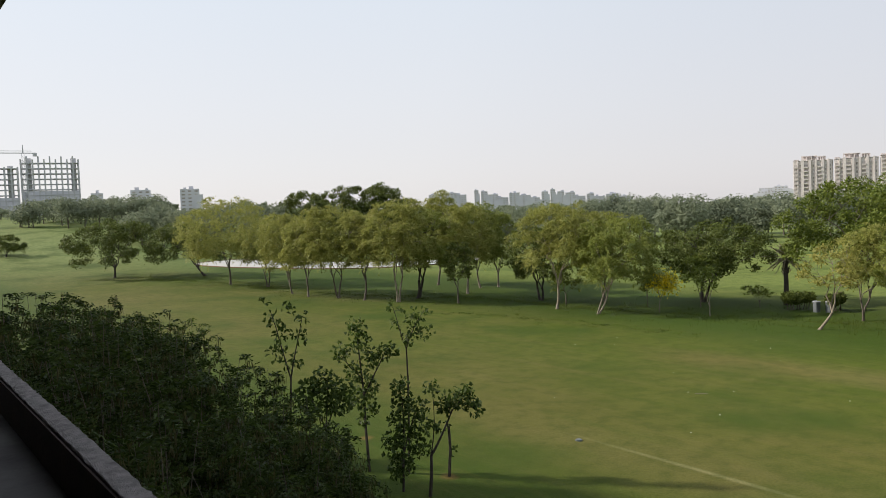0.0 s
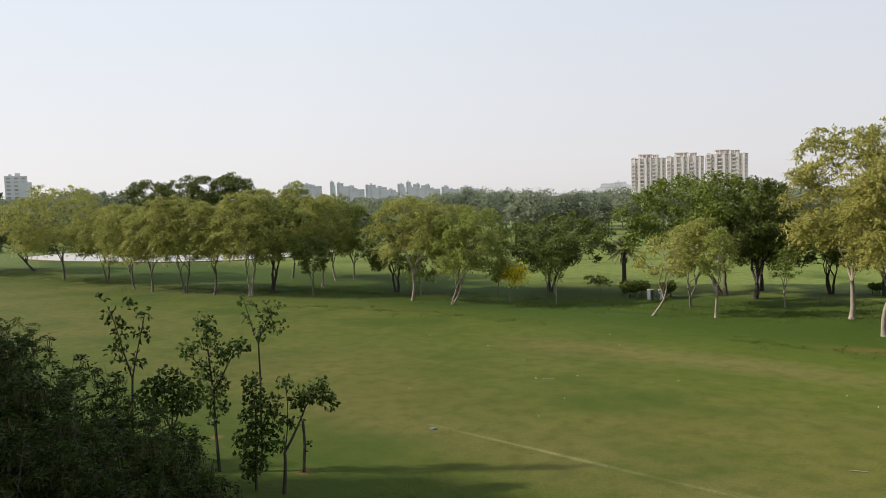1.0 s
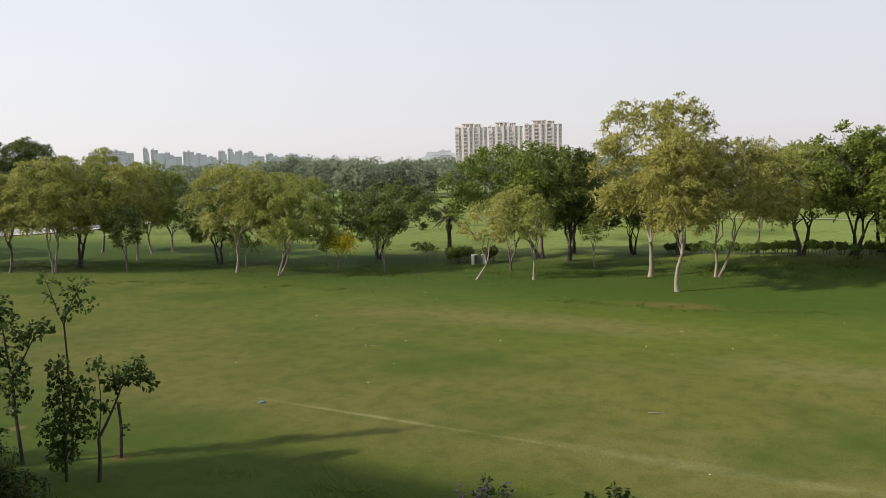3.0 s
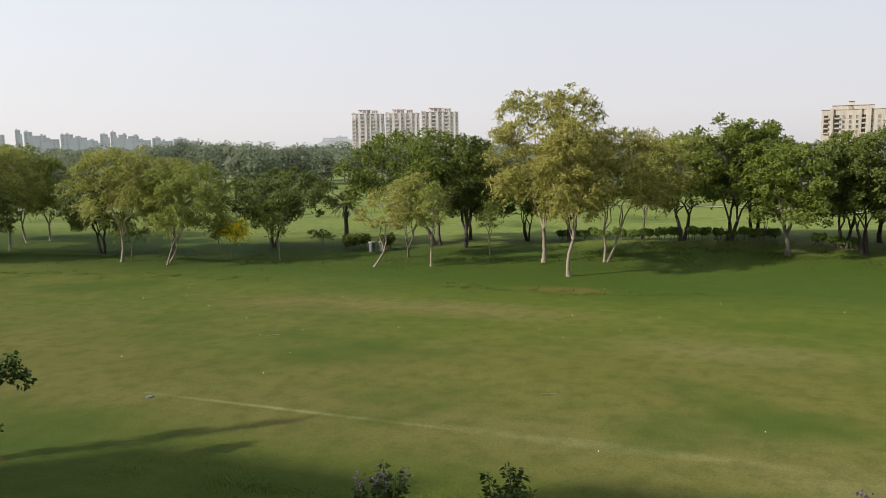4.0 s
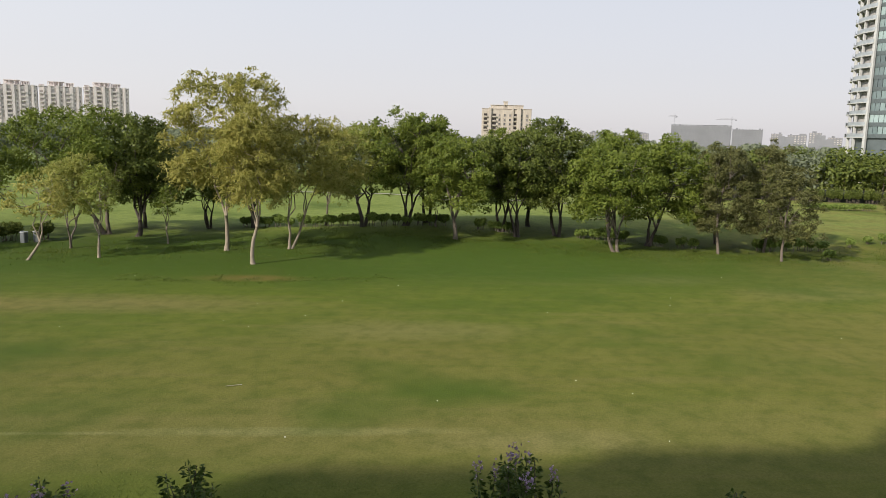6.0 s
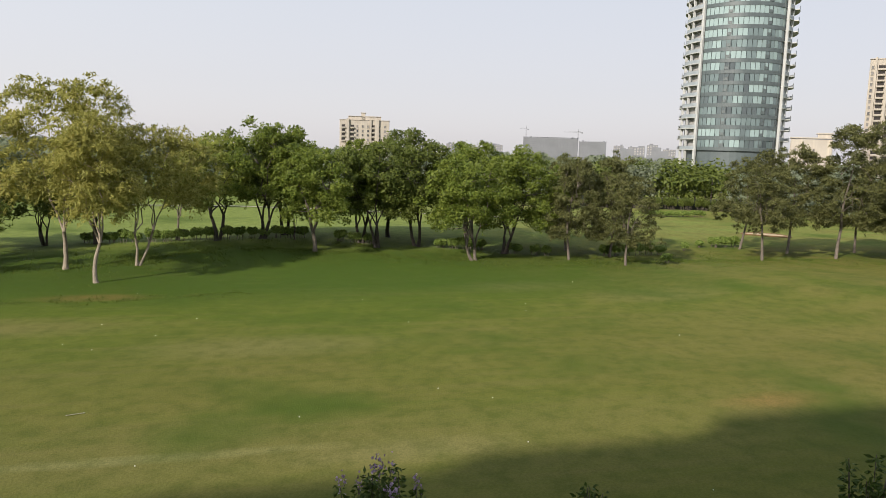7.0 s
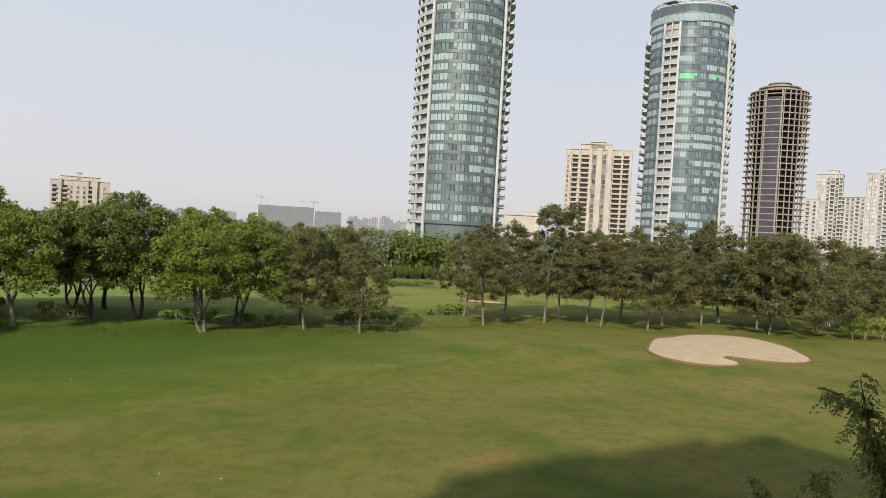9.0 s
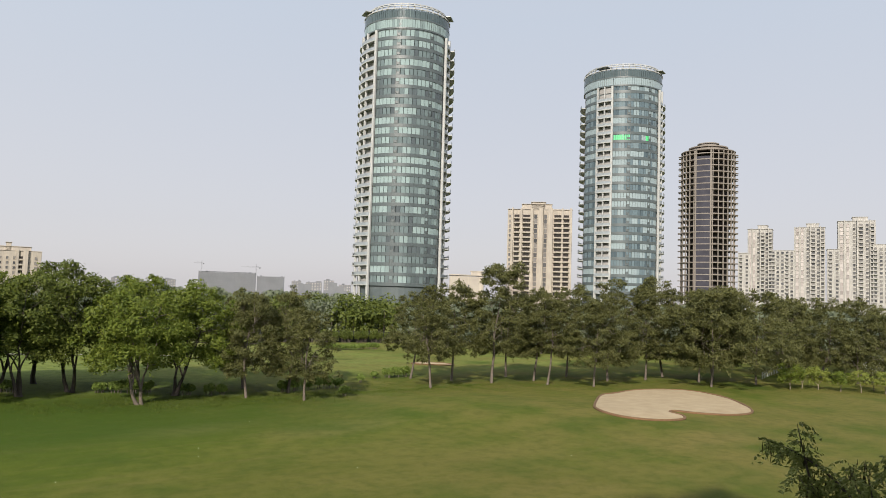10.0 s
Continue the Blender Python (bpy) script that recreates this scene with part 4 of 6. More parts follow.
def rough_grass(name, line, half_width, count, height, seed, label, patchy=False):
    """Long grass: many blades along a line on the plan, in tufts where patchy."""
    rng = np.random.default_rng(seed)
    line = np.array(line, float)
    seg = np.linalg.norm(np.diff(line, axis=0), axis=1)
    cum = np.concatenate([[0], np.cumsum(seg)])
    s = rng.uniform(0, cum[-1], count)
    px, py = np.interp(s, cum, line[:, 0]), np.interp(s, cum, line[:, 1])
    a = rng.uniform(0, 6.283, count)
    r = half_width * np.abs(rng.normal(0, 0.5, count))
    px, py = px + np.cos(a) * r, py + np.sin(a) * r
    tuft = np.sin(px * 0.9 + 1.3 * np.sin(py * 0.5)) * np.sin(py * 0.8 + np.sin(px * 0.6)) + rng.normal(0, 0.35, count)
    if patchy:
        cen = rng.integers(0, count, 90)
        home = cen[rng.integers(0, 90, count)]
        px, py = px[home] + rng.normal(0, 0.22, count), py[home] + rng.normal(0, 0.22, count)
    keep = (tuft > -0.15) | patchy
    px, py = px[keep], py[keep]
    n = len(px)
    hgt = height * rng.uniform(0.5, 1.3, n)
    foot = np.column_stack([px, py, ground_z(px, py) - 0.02])
    lean = np.column_stack([rng.normal(0, 0.5, n), rng.normal(0, 0.5, n), np.ones(n)])
    tip = foot + lean * hgt[:, None]
    side = np.column_stack([rng.normal(0, 1, n), rng.normal(0, 1, n), np.zeros(n)])
    side *= (0.30 * hgt / (np.linalg.norm(side, axis=1) + 1e-9))[:, None]
    ob = tagged(new(name, card_mesh(name, np.stack([foot - side * 0.5, foot + side * 0.5, tip + side * 0.4, tip - side * 0.3], 1))), label, "grass", "", "stuff")
    ob.data.materials.append(ROUGH)


rough_grass("rough_grass", ((-60, 146), (-36, 128), (-14, 104), (6, 92), (18, 79), (32, 66), (46, 55), (58, 48)), 9, 48000, 0.13, 61, "long dark grass under the tree row")
rough_grass("rough_grass", ((50, 52), (62, 45), (67, 36), (72, 25), (76, 14), (84, 4), (94, -8)), 7, 40000, 0.13, 62, "long dark grass under the tree row")
rough_grass("rough_grass", ((92, -10), (97, -22), (103, -36), (100, -52), (96, -64)), 8, 12000, 0.10, 63, "long dark grass under the trees by the bunker")

for seed, line in ((64, ((0.8, 81.0), (7.6, 76.0), (12.5, 70.8), (17.7, 66.1), (21.8, 60.5))), (65, ((32.4, 49.8), (35.0, 45.0), (39.8, 39.3), (45.8, 34.4)))):
    rough_grass("weed_tufts", line, 2.4, 2200, 0.10, seed, "dark tufts of weed on the grass slope", True)
rough_grass("rough_grass", ((4.0, 27.0), (9.0, 21.5), (14.0, 15.5), (17.5, 10.0)), 3.4, 30000, 0.055, 68, "longer dark green grass along the shrubs", False)

green(-108.5, 192.0, 5.6, 8.0, 0.9, leaf=DARK, stems=3)
green(-114.0, 196.0, 4.6, 6.0, 0.9, leaf=DARK, stems=2)


# ---------------------------------------------------------------- sand bunkers and path
def sand_patch(name, outline, label, sand=SAND):
    """A bunker: a gently rippled sand floor inside a worn earth edge."""
    pts = np.array(outline, float)
    for _ in range(3):                        # round the outline off
        nxt = np.roll(pts, -1, axis=0)
        pts = np.stack([pts * 0.75 + nxt * 0.25, pts * 0.25 + nxt * 0.75], 1).reshape(-1, 2)
    bm = bmesh.new()
    vs = [bm.verts.new((p[0], p[1], 0)) for p in pts]
    face = bm.faces.new(vs)
    bmesh.ops.triangulate(bm, faces=[face])
    bmesh.ops.subdivide_edges(bm, edges=bm.edges[:], cuts=2, use_grid_fill=True)
    for v in bm.verts:
        v.co.z = float(ground_z(v.co.x, v.co.y)) + 0.075 + 0.02 * math.sin(v.co.x * 0.9)
    bmesh.ops.recalc_face_normals(bm, faces=bm.faces[:])
    me = bpy.data.meshes.new(name)
    bm.to_mesh(me)
    bm.free()
    for p in me.polygons:
        p.use_smooth = True
    if me.polygons and me.polygons[0].normal.z < 0:
        me.flip_normals()
    structure(name, me, sand, label, "bunker")
    g = Geo()
    closed = np.vstack([pts, pts[:2]])
    path = [(p[0], p[1], float(ground_z(p[0], p[1])) + 0.05) for p in closed]
    g.tube(path, [0.14] * len(path), 6)
    structure(name + "_lip", g.mesh("lip", True), SOIL, "worn brown earth edge round the sand", "earth edge")


sand_patch("bunker_near", ((76.2, -18.1), (86.4, -21.0), (88.0, -23.0), (92.5, -26.7), (94.4, -33.0), (89.7, -36.2), (82, -36.0), (75.5, -34.4), (72.9, -31.1),
                           (73.0, -27.2), (74.2, -25.4), (72.6, -24.4), (70.9, -25.4), (68.4, -24.6), (66.9, -21.5), (67.6, -18.2), (71.0, -16.8)),
           "pale sand bunker with a curled turf tongue")
sand_patch("bunker_far", ((116.5, 1.6), (121.0, -0.4), (120.6, -4.2), (117.4, -6.4), (116.2, -2.6)), "pale sand bunker beyond the trees")
sand_patch("bunker_wide", ((-56.0, 169.0), (-48.6, 178.6), (-40.3, 178.1), (-29.7, 171.3), (-14.8, 163.9), (-0.5, 163.4), (12.8, 169.2), (9.0, 158.0), (-7.0, 148.0),
                           (-23.1, 150.1), (-34.0, 156.0), (-43.8, 160.0)), "wide white sand bunker behind the tree row", SAND_WHITE)
g = Geo()
track = [(92, 106), (100.7, 96.4), (109.2, 84.9), (114, 70), (119.0, 49.8), (121, 36)]
pv = []
for (x0, y0), (x1, y1) in zip(track[:-1], track[1:]):
    for f in np.linspace(0, 1, 6)[:-1]:
        pv.append((x0 + (x1 - x0) * f, y0 + (y1 - y0) * f))
pv = np.array(pv)
dirs = np.gradient(pv, axis=0)
dirs /= np.linalg.norm(dirs, axis=1)[:, None]
sides = np.stack([-dirs[:, 1], dirs[:, 0]], 1)
vs, fs = [], []
for i, (p, s) in enumerate(zip(pv, sides)):
    for k in (-1, 1):
        q = p + s * k * 0.7
        vs.append((q[0], q[1], float(ground_z(q[0], q[1])) + 0.12))
    if i:
        fs.append([2 * i - 2, 2 * i - 1, 2 * i + 1, 2 * i])
structure("cart_path", g.add(vs, fs), PATH, "narrow pale cart path across the far lawn", "path")


# ---------------------------------------------------------------- distant woods
def wood(name, rows, label, leaf=WOODS, card=0.55, dense=4.6, seed=1):
    """Many trees as one mass: rows of (x, y, height, crown width)."""
    rng = np.random.default_rng(seed)
    cards, g = [], Geo()
    for x, y, h, w in rows:
        z = float(ground_z(x, y))
        n = int(dense * w * h * 0.9 / card)
        k = int(12 + w)
        d = rng.normal(0, 1, (k, 3))
        d /= np.linalg.norm(d, axis=1)[:, None]
        cen = d * rng.uniform(0.3, 0.75, k)[:, None] * [w / 2, w / 2, h * 0.46] + [0, 0, h * 0.48]
        pick = rng.integers(0, k, n)
        e = rng.normal(0, 1, (n, 3))
        e[:, 2] = np.where((e[:, 2] < 0) & (rng.random(n) < 0.5), -e[:, 2], e[:, 2])
        e /= np.linalg.norm(e, axis=1)[:, None]
        pts = cen[pick] + e * (rng.uniform(0.6, 1.05, n) * 0.20 * w)[:, None] * [1, 1, 0.75]
        pts[:, 2] *= np.minimum(1, h / (np.percentile(pts[:, 2], 99)))
        cards.append(turned_leaves(rng, pts + [x, y, z], e + [0, 0, 0.4], 0.3, card * 1.3, card * 0.8, 0.4))
        g.tube([(x, y, z - 0.2), (x + rng.normal(0, 0.2), y, z + h * 0.35), (x + rng.normal(0, 0.5), y, z + h * 0.6)], [0.24, 0.18, 0.1], 5)
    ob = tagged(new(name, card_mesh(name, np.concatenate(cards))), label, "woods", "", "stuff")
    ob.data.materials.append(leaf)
    part("trunks", g, GREY_BARK, ob)
    return ob


def az_place(az, r):
    return -r * math.sin(radians(az)), r * math.cos(radians(az))


def skyline_wood(name, az0, az1, stepping, r0, r1, azs, els, label, seed, card=0.62, leaf=WOODS, lower=3.0, wide=(11, 17)):
    """A belt of woods whose tops follow a height profile along the horizon."""
    rs2 = random.Random(seed)
    rows, az = [], az0
    while az > az1:
        for depth in range(2):
            r = rs2.uniform(r0, r1)
            a2 = az + rs2.uniform(-0.5, 0.5) * stepping
            x, y = az_place(a2, r)
            el = float(np.interp(-a2, [-q for q in azs], els))
            h = EYE_HEIGHT + r * math.tan(radians(el)) - float(ground_z(x, y)) - (0 if depth == 0 else rs2.uniform(0, lower)) - rs2.uniform(0, 0.8)
            h = max(5.0, h)
            rows.append((x, y, h, min(rs2.uniform(*wide), h * 1.1)))
        az -= stepping
    return wood(name, rows, label, leaf, card, seed=seed)


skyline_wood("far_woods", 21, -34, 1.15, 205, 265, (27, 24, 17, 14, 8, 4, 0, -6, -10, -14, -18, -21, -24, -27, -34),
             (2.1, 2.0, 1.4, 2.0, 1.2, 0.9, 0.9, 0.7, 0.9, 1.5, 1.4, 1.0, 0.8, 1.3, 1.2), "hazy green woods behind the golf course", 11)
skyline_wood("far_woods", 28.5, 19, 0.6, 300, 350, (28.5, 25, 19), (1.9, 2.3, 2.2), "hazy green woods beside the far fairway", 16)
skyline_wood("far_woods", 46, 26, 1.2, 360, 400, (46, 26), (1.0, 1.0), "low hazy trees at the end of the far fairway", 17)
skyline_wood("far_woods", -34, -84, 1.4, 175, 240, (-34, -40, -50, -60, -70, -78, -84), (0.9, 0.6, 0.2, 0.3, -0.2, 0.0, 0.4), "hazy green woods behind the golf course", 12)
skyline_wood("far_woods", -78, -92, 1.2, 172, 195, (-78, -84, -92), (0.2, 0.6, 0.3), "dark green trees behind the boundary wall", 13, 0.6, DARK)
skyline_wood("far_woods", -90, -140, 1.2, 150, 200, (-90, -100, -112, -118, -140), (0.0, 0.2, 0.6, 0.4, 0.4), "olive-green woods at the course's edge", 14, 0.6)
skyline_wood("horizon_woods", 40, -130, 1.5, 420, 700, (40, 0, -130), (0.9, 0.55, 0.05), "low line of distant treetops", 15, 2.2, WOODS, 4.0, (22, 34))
for bx, by, bh, bw in ((9.4, 215, 18.0, 16.5), (6.6, 212, 18.6, 16.0), (3.6, 210, 19.0, 16.5)):
    x, y = az_place(bx, by)
    tree("broadleaf_tree", x, y, bh - float(ground_z(x, y)), bw, 4.0, (0, 0), "dome", DARK, DARK_BARK, "large dark green tree standing over the woods", "large far trees", leaf_scale=1.5)

# boundary wall beyond the far hedge
g = Geo()
wx0, wy0, wx1, wy1 = 160.5, 34.0, 176.0, -12.0
wt = math.atan2(wy1 - wy0, wx1 - wx0)
g.box((wx0 + wx1) / 2, (wy0 + wy1) / 2, 1.2, math.hypot(wx1 - wx0, wy1 - wy0), 0.3, 2.4, wt)
hedge_run(158.6, 33.0, 173.6, -11.0, 2.5, 1.6, 3.4, 0.0, DARK)
structure("boundary_wall", g, WALL_FAR, "dark boundary wall behind the far hedge", "wall")


# ---------------------------------------------------------------- near thicket and saplings
def feathery_stem(rng, g, cards, pods, foot, head, spread, fronds, frond_len, bare=0.35, leaflets=17, leaf=0.155):
    """One stem with feathery fronds; seed pods hang from it."""
    path = bent(rng, foot, head, 0.05 * np.linalg.norm(np.subtract(head, foot)), 7)
    r0 = 0.0042 * np.linalg.norm(np.subtract(head, foot)) + 0.008
    g.append(Geo().tube(path, r0 * np.linspace(1, 0.12, 7), 5))
    for i in range(fronds):
        t = bare + (1 - bare) * (i + rng.random()) / fronds
        q = t * 6
        j = min(int(q), 5)
        p = path[j] + (path[j + 1] - path[j]) * (q - j)
        a, el = rng.uniform(0, 6.283), rng.uniform(-0.25, 0.85)
        d = np.array([math.cos(a) * math.cos(el), math.sin(a) * math.cos(el), math.sin(el)])
        ln = frond_len * rng.uniform(0.6, 1.25) * spread * (1.25 - 0.6 * t)
        u = np.linspace(0.15, 1, leaflets)
        line = p + d * (u * ln)[:, None] - np.array([0, 0, 1]) * (u ** 2 * ln * 0.55)[:, None]
        side = np.cross(d, [0, 0, 1.0])
        jit = rng.normal(0, 0.05, (leaflets, 3))
        for sgn in (-1, 1):
            cards.append(leaves(rng, line + jit + side * sgn * leaf * 0.5, np.tile(side * sgn + d * 0.5 - [0, 0, 0.35], (leaflets, 1)), leaf, leaf * 0.32, 0.3))
        if pods is not None and rng.random() < 0.75:
            m = rng.integers(6, 14)
            at = line[-1 - rng.integers(0, 6)] + rng.normal(0, 0.07, (m, 3)) - [0, 0, 0.12]
            pods.append(leaves(rng, at, np.tile([0, 0, -1.0], (m, 1)), 0.26, 0.03, 0.12))


def thicket_tree(x, y, h, spread, seed, stems=4, fronds=23, label="tall feathery shrub with hanging brown pods in shade"):
    rng = np.random.default_rng(seed)
    ob = thing("feathery_shrub", (x, y, 0), label, "shrub", "thicket along the building")
    g, cards, pods = [], [], []
    for s in range(stems):
        a = rng.uniform(0, 6.28)
        head = (math.cos(a) * spread * rng.uniform(0.2, 0.8), math.sin(a) * spread * rng.uniform(0.2, 0.8), h * rng.uniform(0.82, 1.0))
        feathery_stem(rng, g, cards, pods, (rng.normal(0, 0.15), rng.normal(0, 0.15), -0.1), head, spread * 0.75, fronds, 1.0)
    for stem in g:
        part("stem", stem, GREY_BARK, ob)
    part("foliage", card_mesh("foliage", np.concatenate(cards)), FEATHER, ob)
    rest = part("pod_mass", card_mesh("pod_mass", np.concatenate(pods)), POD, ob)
    tagged(rest, "", "", "", "stuff")
    return ob


SIL_AZ = (36, 30, 28, 26, 24.6, 22.6, 20.6, 18.5, 17.7, 15.7, 14.5, 12.9, 10.1, 7.7, 5.7, 3.5)
SIL_EL = (-4.2, -4.0, -4.0, -3.8, -4.4, -5.5, -6.0, -6.2, -8.8, -8.7, -10.0, -11.2, -13.4, -16.8, -20.5, -25)
rt = random.Random(5)
for row, (ra, rb, drop) in enumerate(((33, 38, 0.0), (26.5, 31, 0.0), (21, 25, 0.2), (16.5, 20, 0.9), (12.5, 15.5, 1.9))):
    az = 40.0
    while az > (17.8 if ra > 26 else 5.2):
        r = rt.uniform(ra, rb)
        el = float(np.interp(-az, [-q for q in SIL_AZ], SIL_EL))
        h = EYE_HEIGHT + r * math.tan(radians(el)) - drop * rt.uniform(0.6, 1.3) - (0.0 if row else rt.uniform(0, 0.5))
        x, y = az_place(az, r)
        if h > 2.2:
            thicket_tree(x, y, h, 1.25, int(az * 100) + row)
        az -= rt.uniform(1.9, 2.7) * (20 / r if ra < 26 else 0.62) * (0.62 if az < 19 else 1.0)


def broad_sapling(name, x, y, limbs, clumps, label, seed, leaf=YOUNG, count=88, size=0.21, bark=DARK_BARK):
    """A sapling: limbs as pairs of points with radii, and clumps (x, y, z, radius) of broad leaves, from its foot."""
    rng = np.random.default_rng(seed)
    ob = thing(name, (x, y, 0), label, "sapling", "saplings by the thicket")
    g = Geo()
    for p0, p1, r0, r1 in limbs:
        g.tube(bent(rng, p0, p1, 0.05, 5), np.linspace(r0, r1, 5), 6)
    part("trunk", g, bark, ob)
    cards = []
    for cx, cy, cz, cr in clumps:
        n = int(count * (cr / 0.5) ** 2)
        e = rng.normal(0, 1, (n, 3))
        e /= np.linalg.norm(e, axis=1)[:, None]
        pts = np.array([cx, cy, cz]) + e * (rng.random(n) ** 0.45 * cr)[:, None]
        cards.append(leaves(rng, pts, e * 0.6 - [0, 0, 0.35], size, size * 0.62, 0.5))
    part("foliage", card_mesh("foliage", np.concatenate(cards)), leaf, ob)
    return ob


LBL = "young broad-leaved sapling with a thin dark trunk"
broad_sapling("sapling", -3.0, 31.7, [((0, 0, -0.1), (-0.1, 0, 3.4), 0.075, 0.05), ((-0.1, 0, 3.4), (-0.3, 0.1, 6.2), 0.05, 0.02), ((-0.1, 0, 3.3), (0.9, -0.1, 5.2), 0.04, 0.02),
                                      ((-0.1, 0, 4.0), (-1.0, 0.1, 5.0), 0.03, 0.015)],
              [(-0.35, 0, 6.2, 0.5), (-0.2, 0.1, 5.6, 0.55), (-1.0, 0, 5.15, 0.5), (0.3, 0, 4.9, 0.5), (1.0, -0.1, 5.15, 0.5), (-0.4, 0, 4.3, 0.55), (0.1, 0, 3.6, 0.55), (-0.4, 0, 3.2, 0.5),
               (0.1, 0.1, 2.7, 0.45), (-0.2, 0, 2.2, 0.35)], LBL, 31)
broad_sapling("sapling", -1.3, 31.2, [((0, 0, -0.1), (0.1, 0, 5.3), 0.06, 0.035), ((0.1, 0, 5.3), (-0.4, 0, 7.1), 0.025, 0.012), ((0.1, 0, 5.3), (0.9, 0, 6.9), 0.03, 0.012)],
              [(-0.5, 0, 7.15, 0.33), (-0.1, 0, 6.9, 0.25), (-0.35, 0, 6.4, 0.28), (0.5, 0, 6.6, 0.5), (0.3, 0, 6.0, 0.45), (0.95, 0, 6.0, 0.4), (1.0, 0, 6.9, 0.25), (0.1, 0, 5.7, 0.4)], LBL, 32, YOUNG, 50)
broad_sapling("sapling", -0.4, 28.6, [((0, 0, -0.1), (0.1, 0, 1.6), 0.08, 0.06), ((0.1, 0, 1.6), (0.95, 0, 3.3), 0.055, 0.03), ((0.1, 0, 1.6), (0.25, 0.1, 3.9), 0.03, 0.012),
                                      ((0.95, 0, 3.3), (1.6, 0, 4.0), 0.03, 0.012), ((0.9, 0, 3.2), (0.7, 0, 4.0), 0.025, 0.012)],
              [(0.95, 0, 3.8, 0.5), (1.5, 0, 3.75, 0.5), (1.85, 0, 3.45, 0.4), (0.65, 0, 3.5, 0.4), (1.5, 0.1, 4.15, 0.3), (0.2, 0.1, 4.2, 0.35), (0.25, 0, 2.7, 0.3)], LBL, 33)
broad_sapling("sapling", -1.45, 29.2, [((0, 0, -0.1), (0.1, 0, 2.4), 0.06, 0.04), ((0.1, 0, 2.4), (0.0, 0, 4.2), 0.04, 0.015), ((0.1, 0, 1.6), (0.7, 0, 3.4), 0.035, 0.015)],
              [(0, 0, 4.2, 0.45), (0.1, 0, 3.6, 0.5), (-0.1, 0, 2.9, 0.5), (0.7, 0, 3.3, 0.5), (0.8, 0, 2.6, 0.5), (0.2, 0, 2.2, 0.6), (-0.3, 0, 1.9, 0.6), (0.8, 0, 1.7, 0.45), (0.1, 0, 1.2, 0.6), (-0.2, 0.1, 0.8, 0.5)],
              "bushy young sapling clothed in leaves to the ground", 34)
broad_sapling("sapling", -4.05, 27.0, [((0, 0, -0.1), (0, 0, 3.2), 0.07, 0.05), ((0, 0, 3.2), (-0.6, 0, 4.6), 0.035, 0.015), ((0, 0, 3.2), (0.6, 0, 4.5), 0.035, 0.015), ((0, 0, 3.2), (0.1, 0.2, 4.9), 0.035, 0.015)],
              [(0, 0, 5.0, 0.55), (-0.6, 0, 4.7, 0.55), (0.6, 0, 4.6, 0.55), (-0.2, 0.3, 4.3, 0.55), (0.4, -0.2, 4.2, 0.5), (-0.75, 0, 4.2, 0.4), (0.85, 0, 4.15, 0.35)], LBL, 35)
broad_sapling("sapling", -5.3, 26.8, [((0, 0, -0.1), (0.1, 0, 5.2), 0.06, 0.035), ((0.1, 0, 5.2), (-0.5, 0, 7.6), 0.03, 0.012), ((0.1, 0, 5.2), (0.6, 0, 7.4), 0.03, 0.012)],
              [(-0.7, 0, 8.0, 0.25), (-0.5, 0, 7.4, 0.35), (0.1, 0, 7.7, 0.3), (0.6, 0, 7.4, 0.3), (-0.2, 0, 6.9, 0.45), (0.5, 0, 6.7, 0.35), (-0.3, 0, 6.2, 0.45), (0.2, 0, 5.8, 0.4)], LBL, 36, YOUNG, 46)
broad_sapling("staked_sapling", 0.4, 30.7, [((0, 0, -0.1), (0.03, 0, 2.2), 0.07, 0.06)], [(0.2, 0, 1.1, 0.25), (0, 0, 2.2, 0.3)], "short bare sapling stem in a ring of red soil", 37, YOUNG, 25)


def flowering_shrub(x, y, top, w, seed, purple):
    rng = np.random.default_rng(seed)
    ob = thing("flowering_shrub", (x, y, 0), "tall leafy shrub with purple blossom at its tips" if purple else "tall leafy green shrub near the building", "shrub", "shrubs below the building")
    cards, bloom = [], []
    for i in range(int(7 + 5 * w)):
        a, rr = rng.uniform(0, 6.28), rng.uniform(0.1, 0.5) * w
        head = np.array([rr * math.cos(a), rr * math.sin(a), top * (1 - 0.16 * rng.random() - 0.10 * (rr / w))])
        path = bent(rng, (rng.normal(0, 0.12), rng.normal(0, 0.12), -0.1), head, 0.15, 8)
        part("stem", Geo().tube(path, np.linspace(0.028, 0.008, 8), 4), GREY_BARK, ob)
        n = 150
        t = rng.uniform(0.5, 1.0, n) * 7
        j = np.minimum(t.astype(int), 6)
        p = path[j] + (path[j + 1] - path[j]) * (t - j)[:, None]
        d = rng.normal(0, 1, (n, 3)) * [1, 1, 0.4]
        d /= np.linalg.norm(d, axis=1)[:, None]
        cards.append(leaves(rng, p + d * 0.13, d + [0, 0, -0.15], 0.15, 0.062, 0.25))
        if purple and rng.random() < purple:
            m = 26
            bloom.append(leaves(rng, head + rng.normal(0, 1, (m, 3)) * [0.06, 0.06, 0.13] + [0, 0, 0.06], rng.normal(0, 1, (m, 3)), 0.07, 0.06, 0.5))
    part("foliage", card_mesh("foliage", np.concatenate(cards)), YOUNG, ob)
    if bloom:
        part("blossom", card_mesh("blossom", np.concatenate(bloom)), PURPLE, ob, "purple blossom")


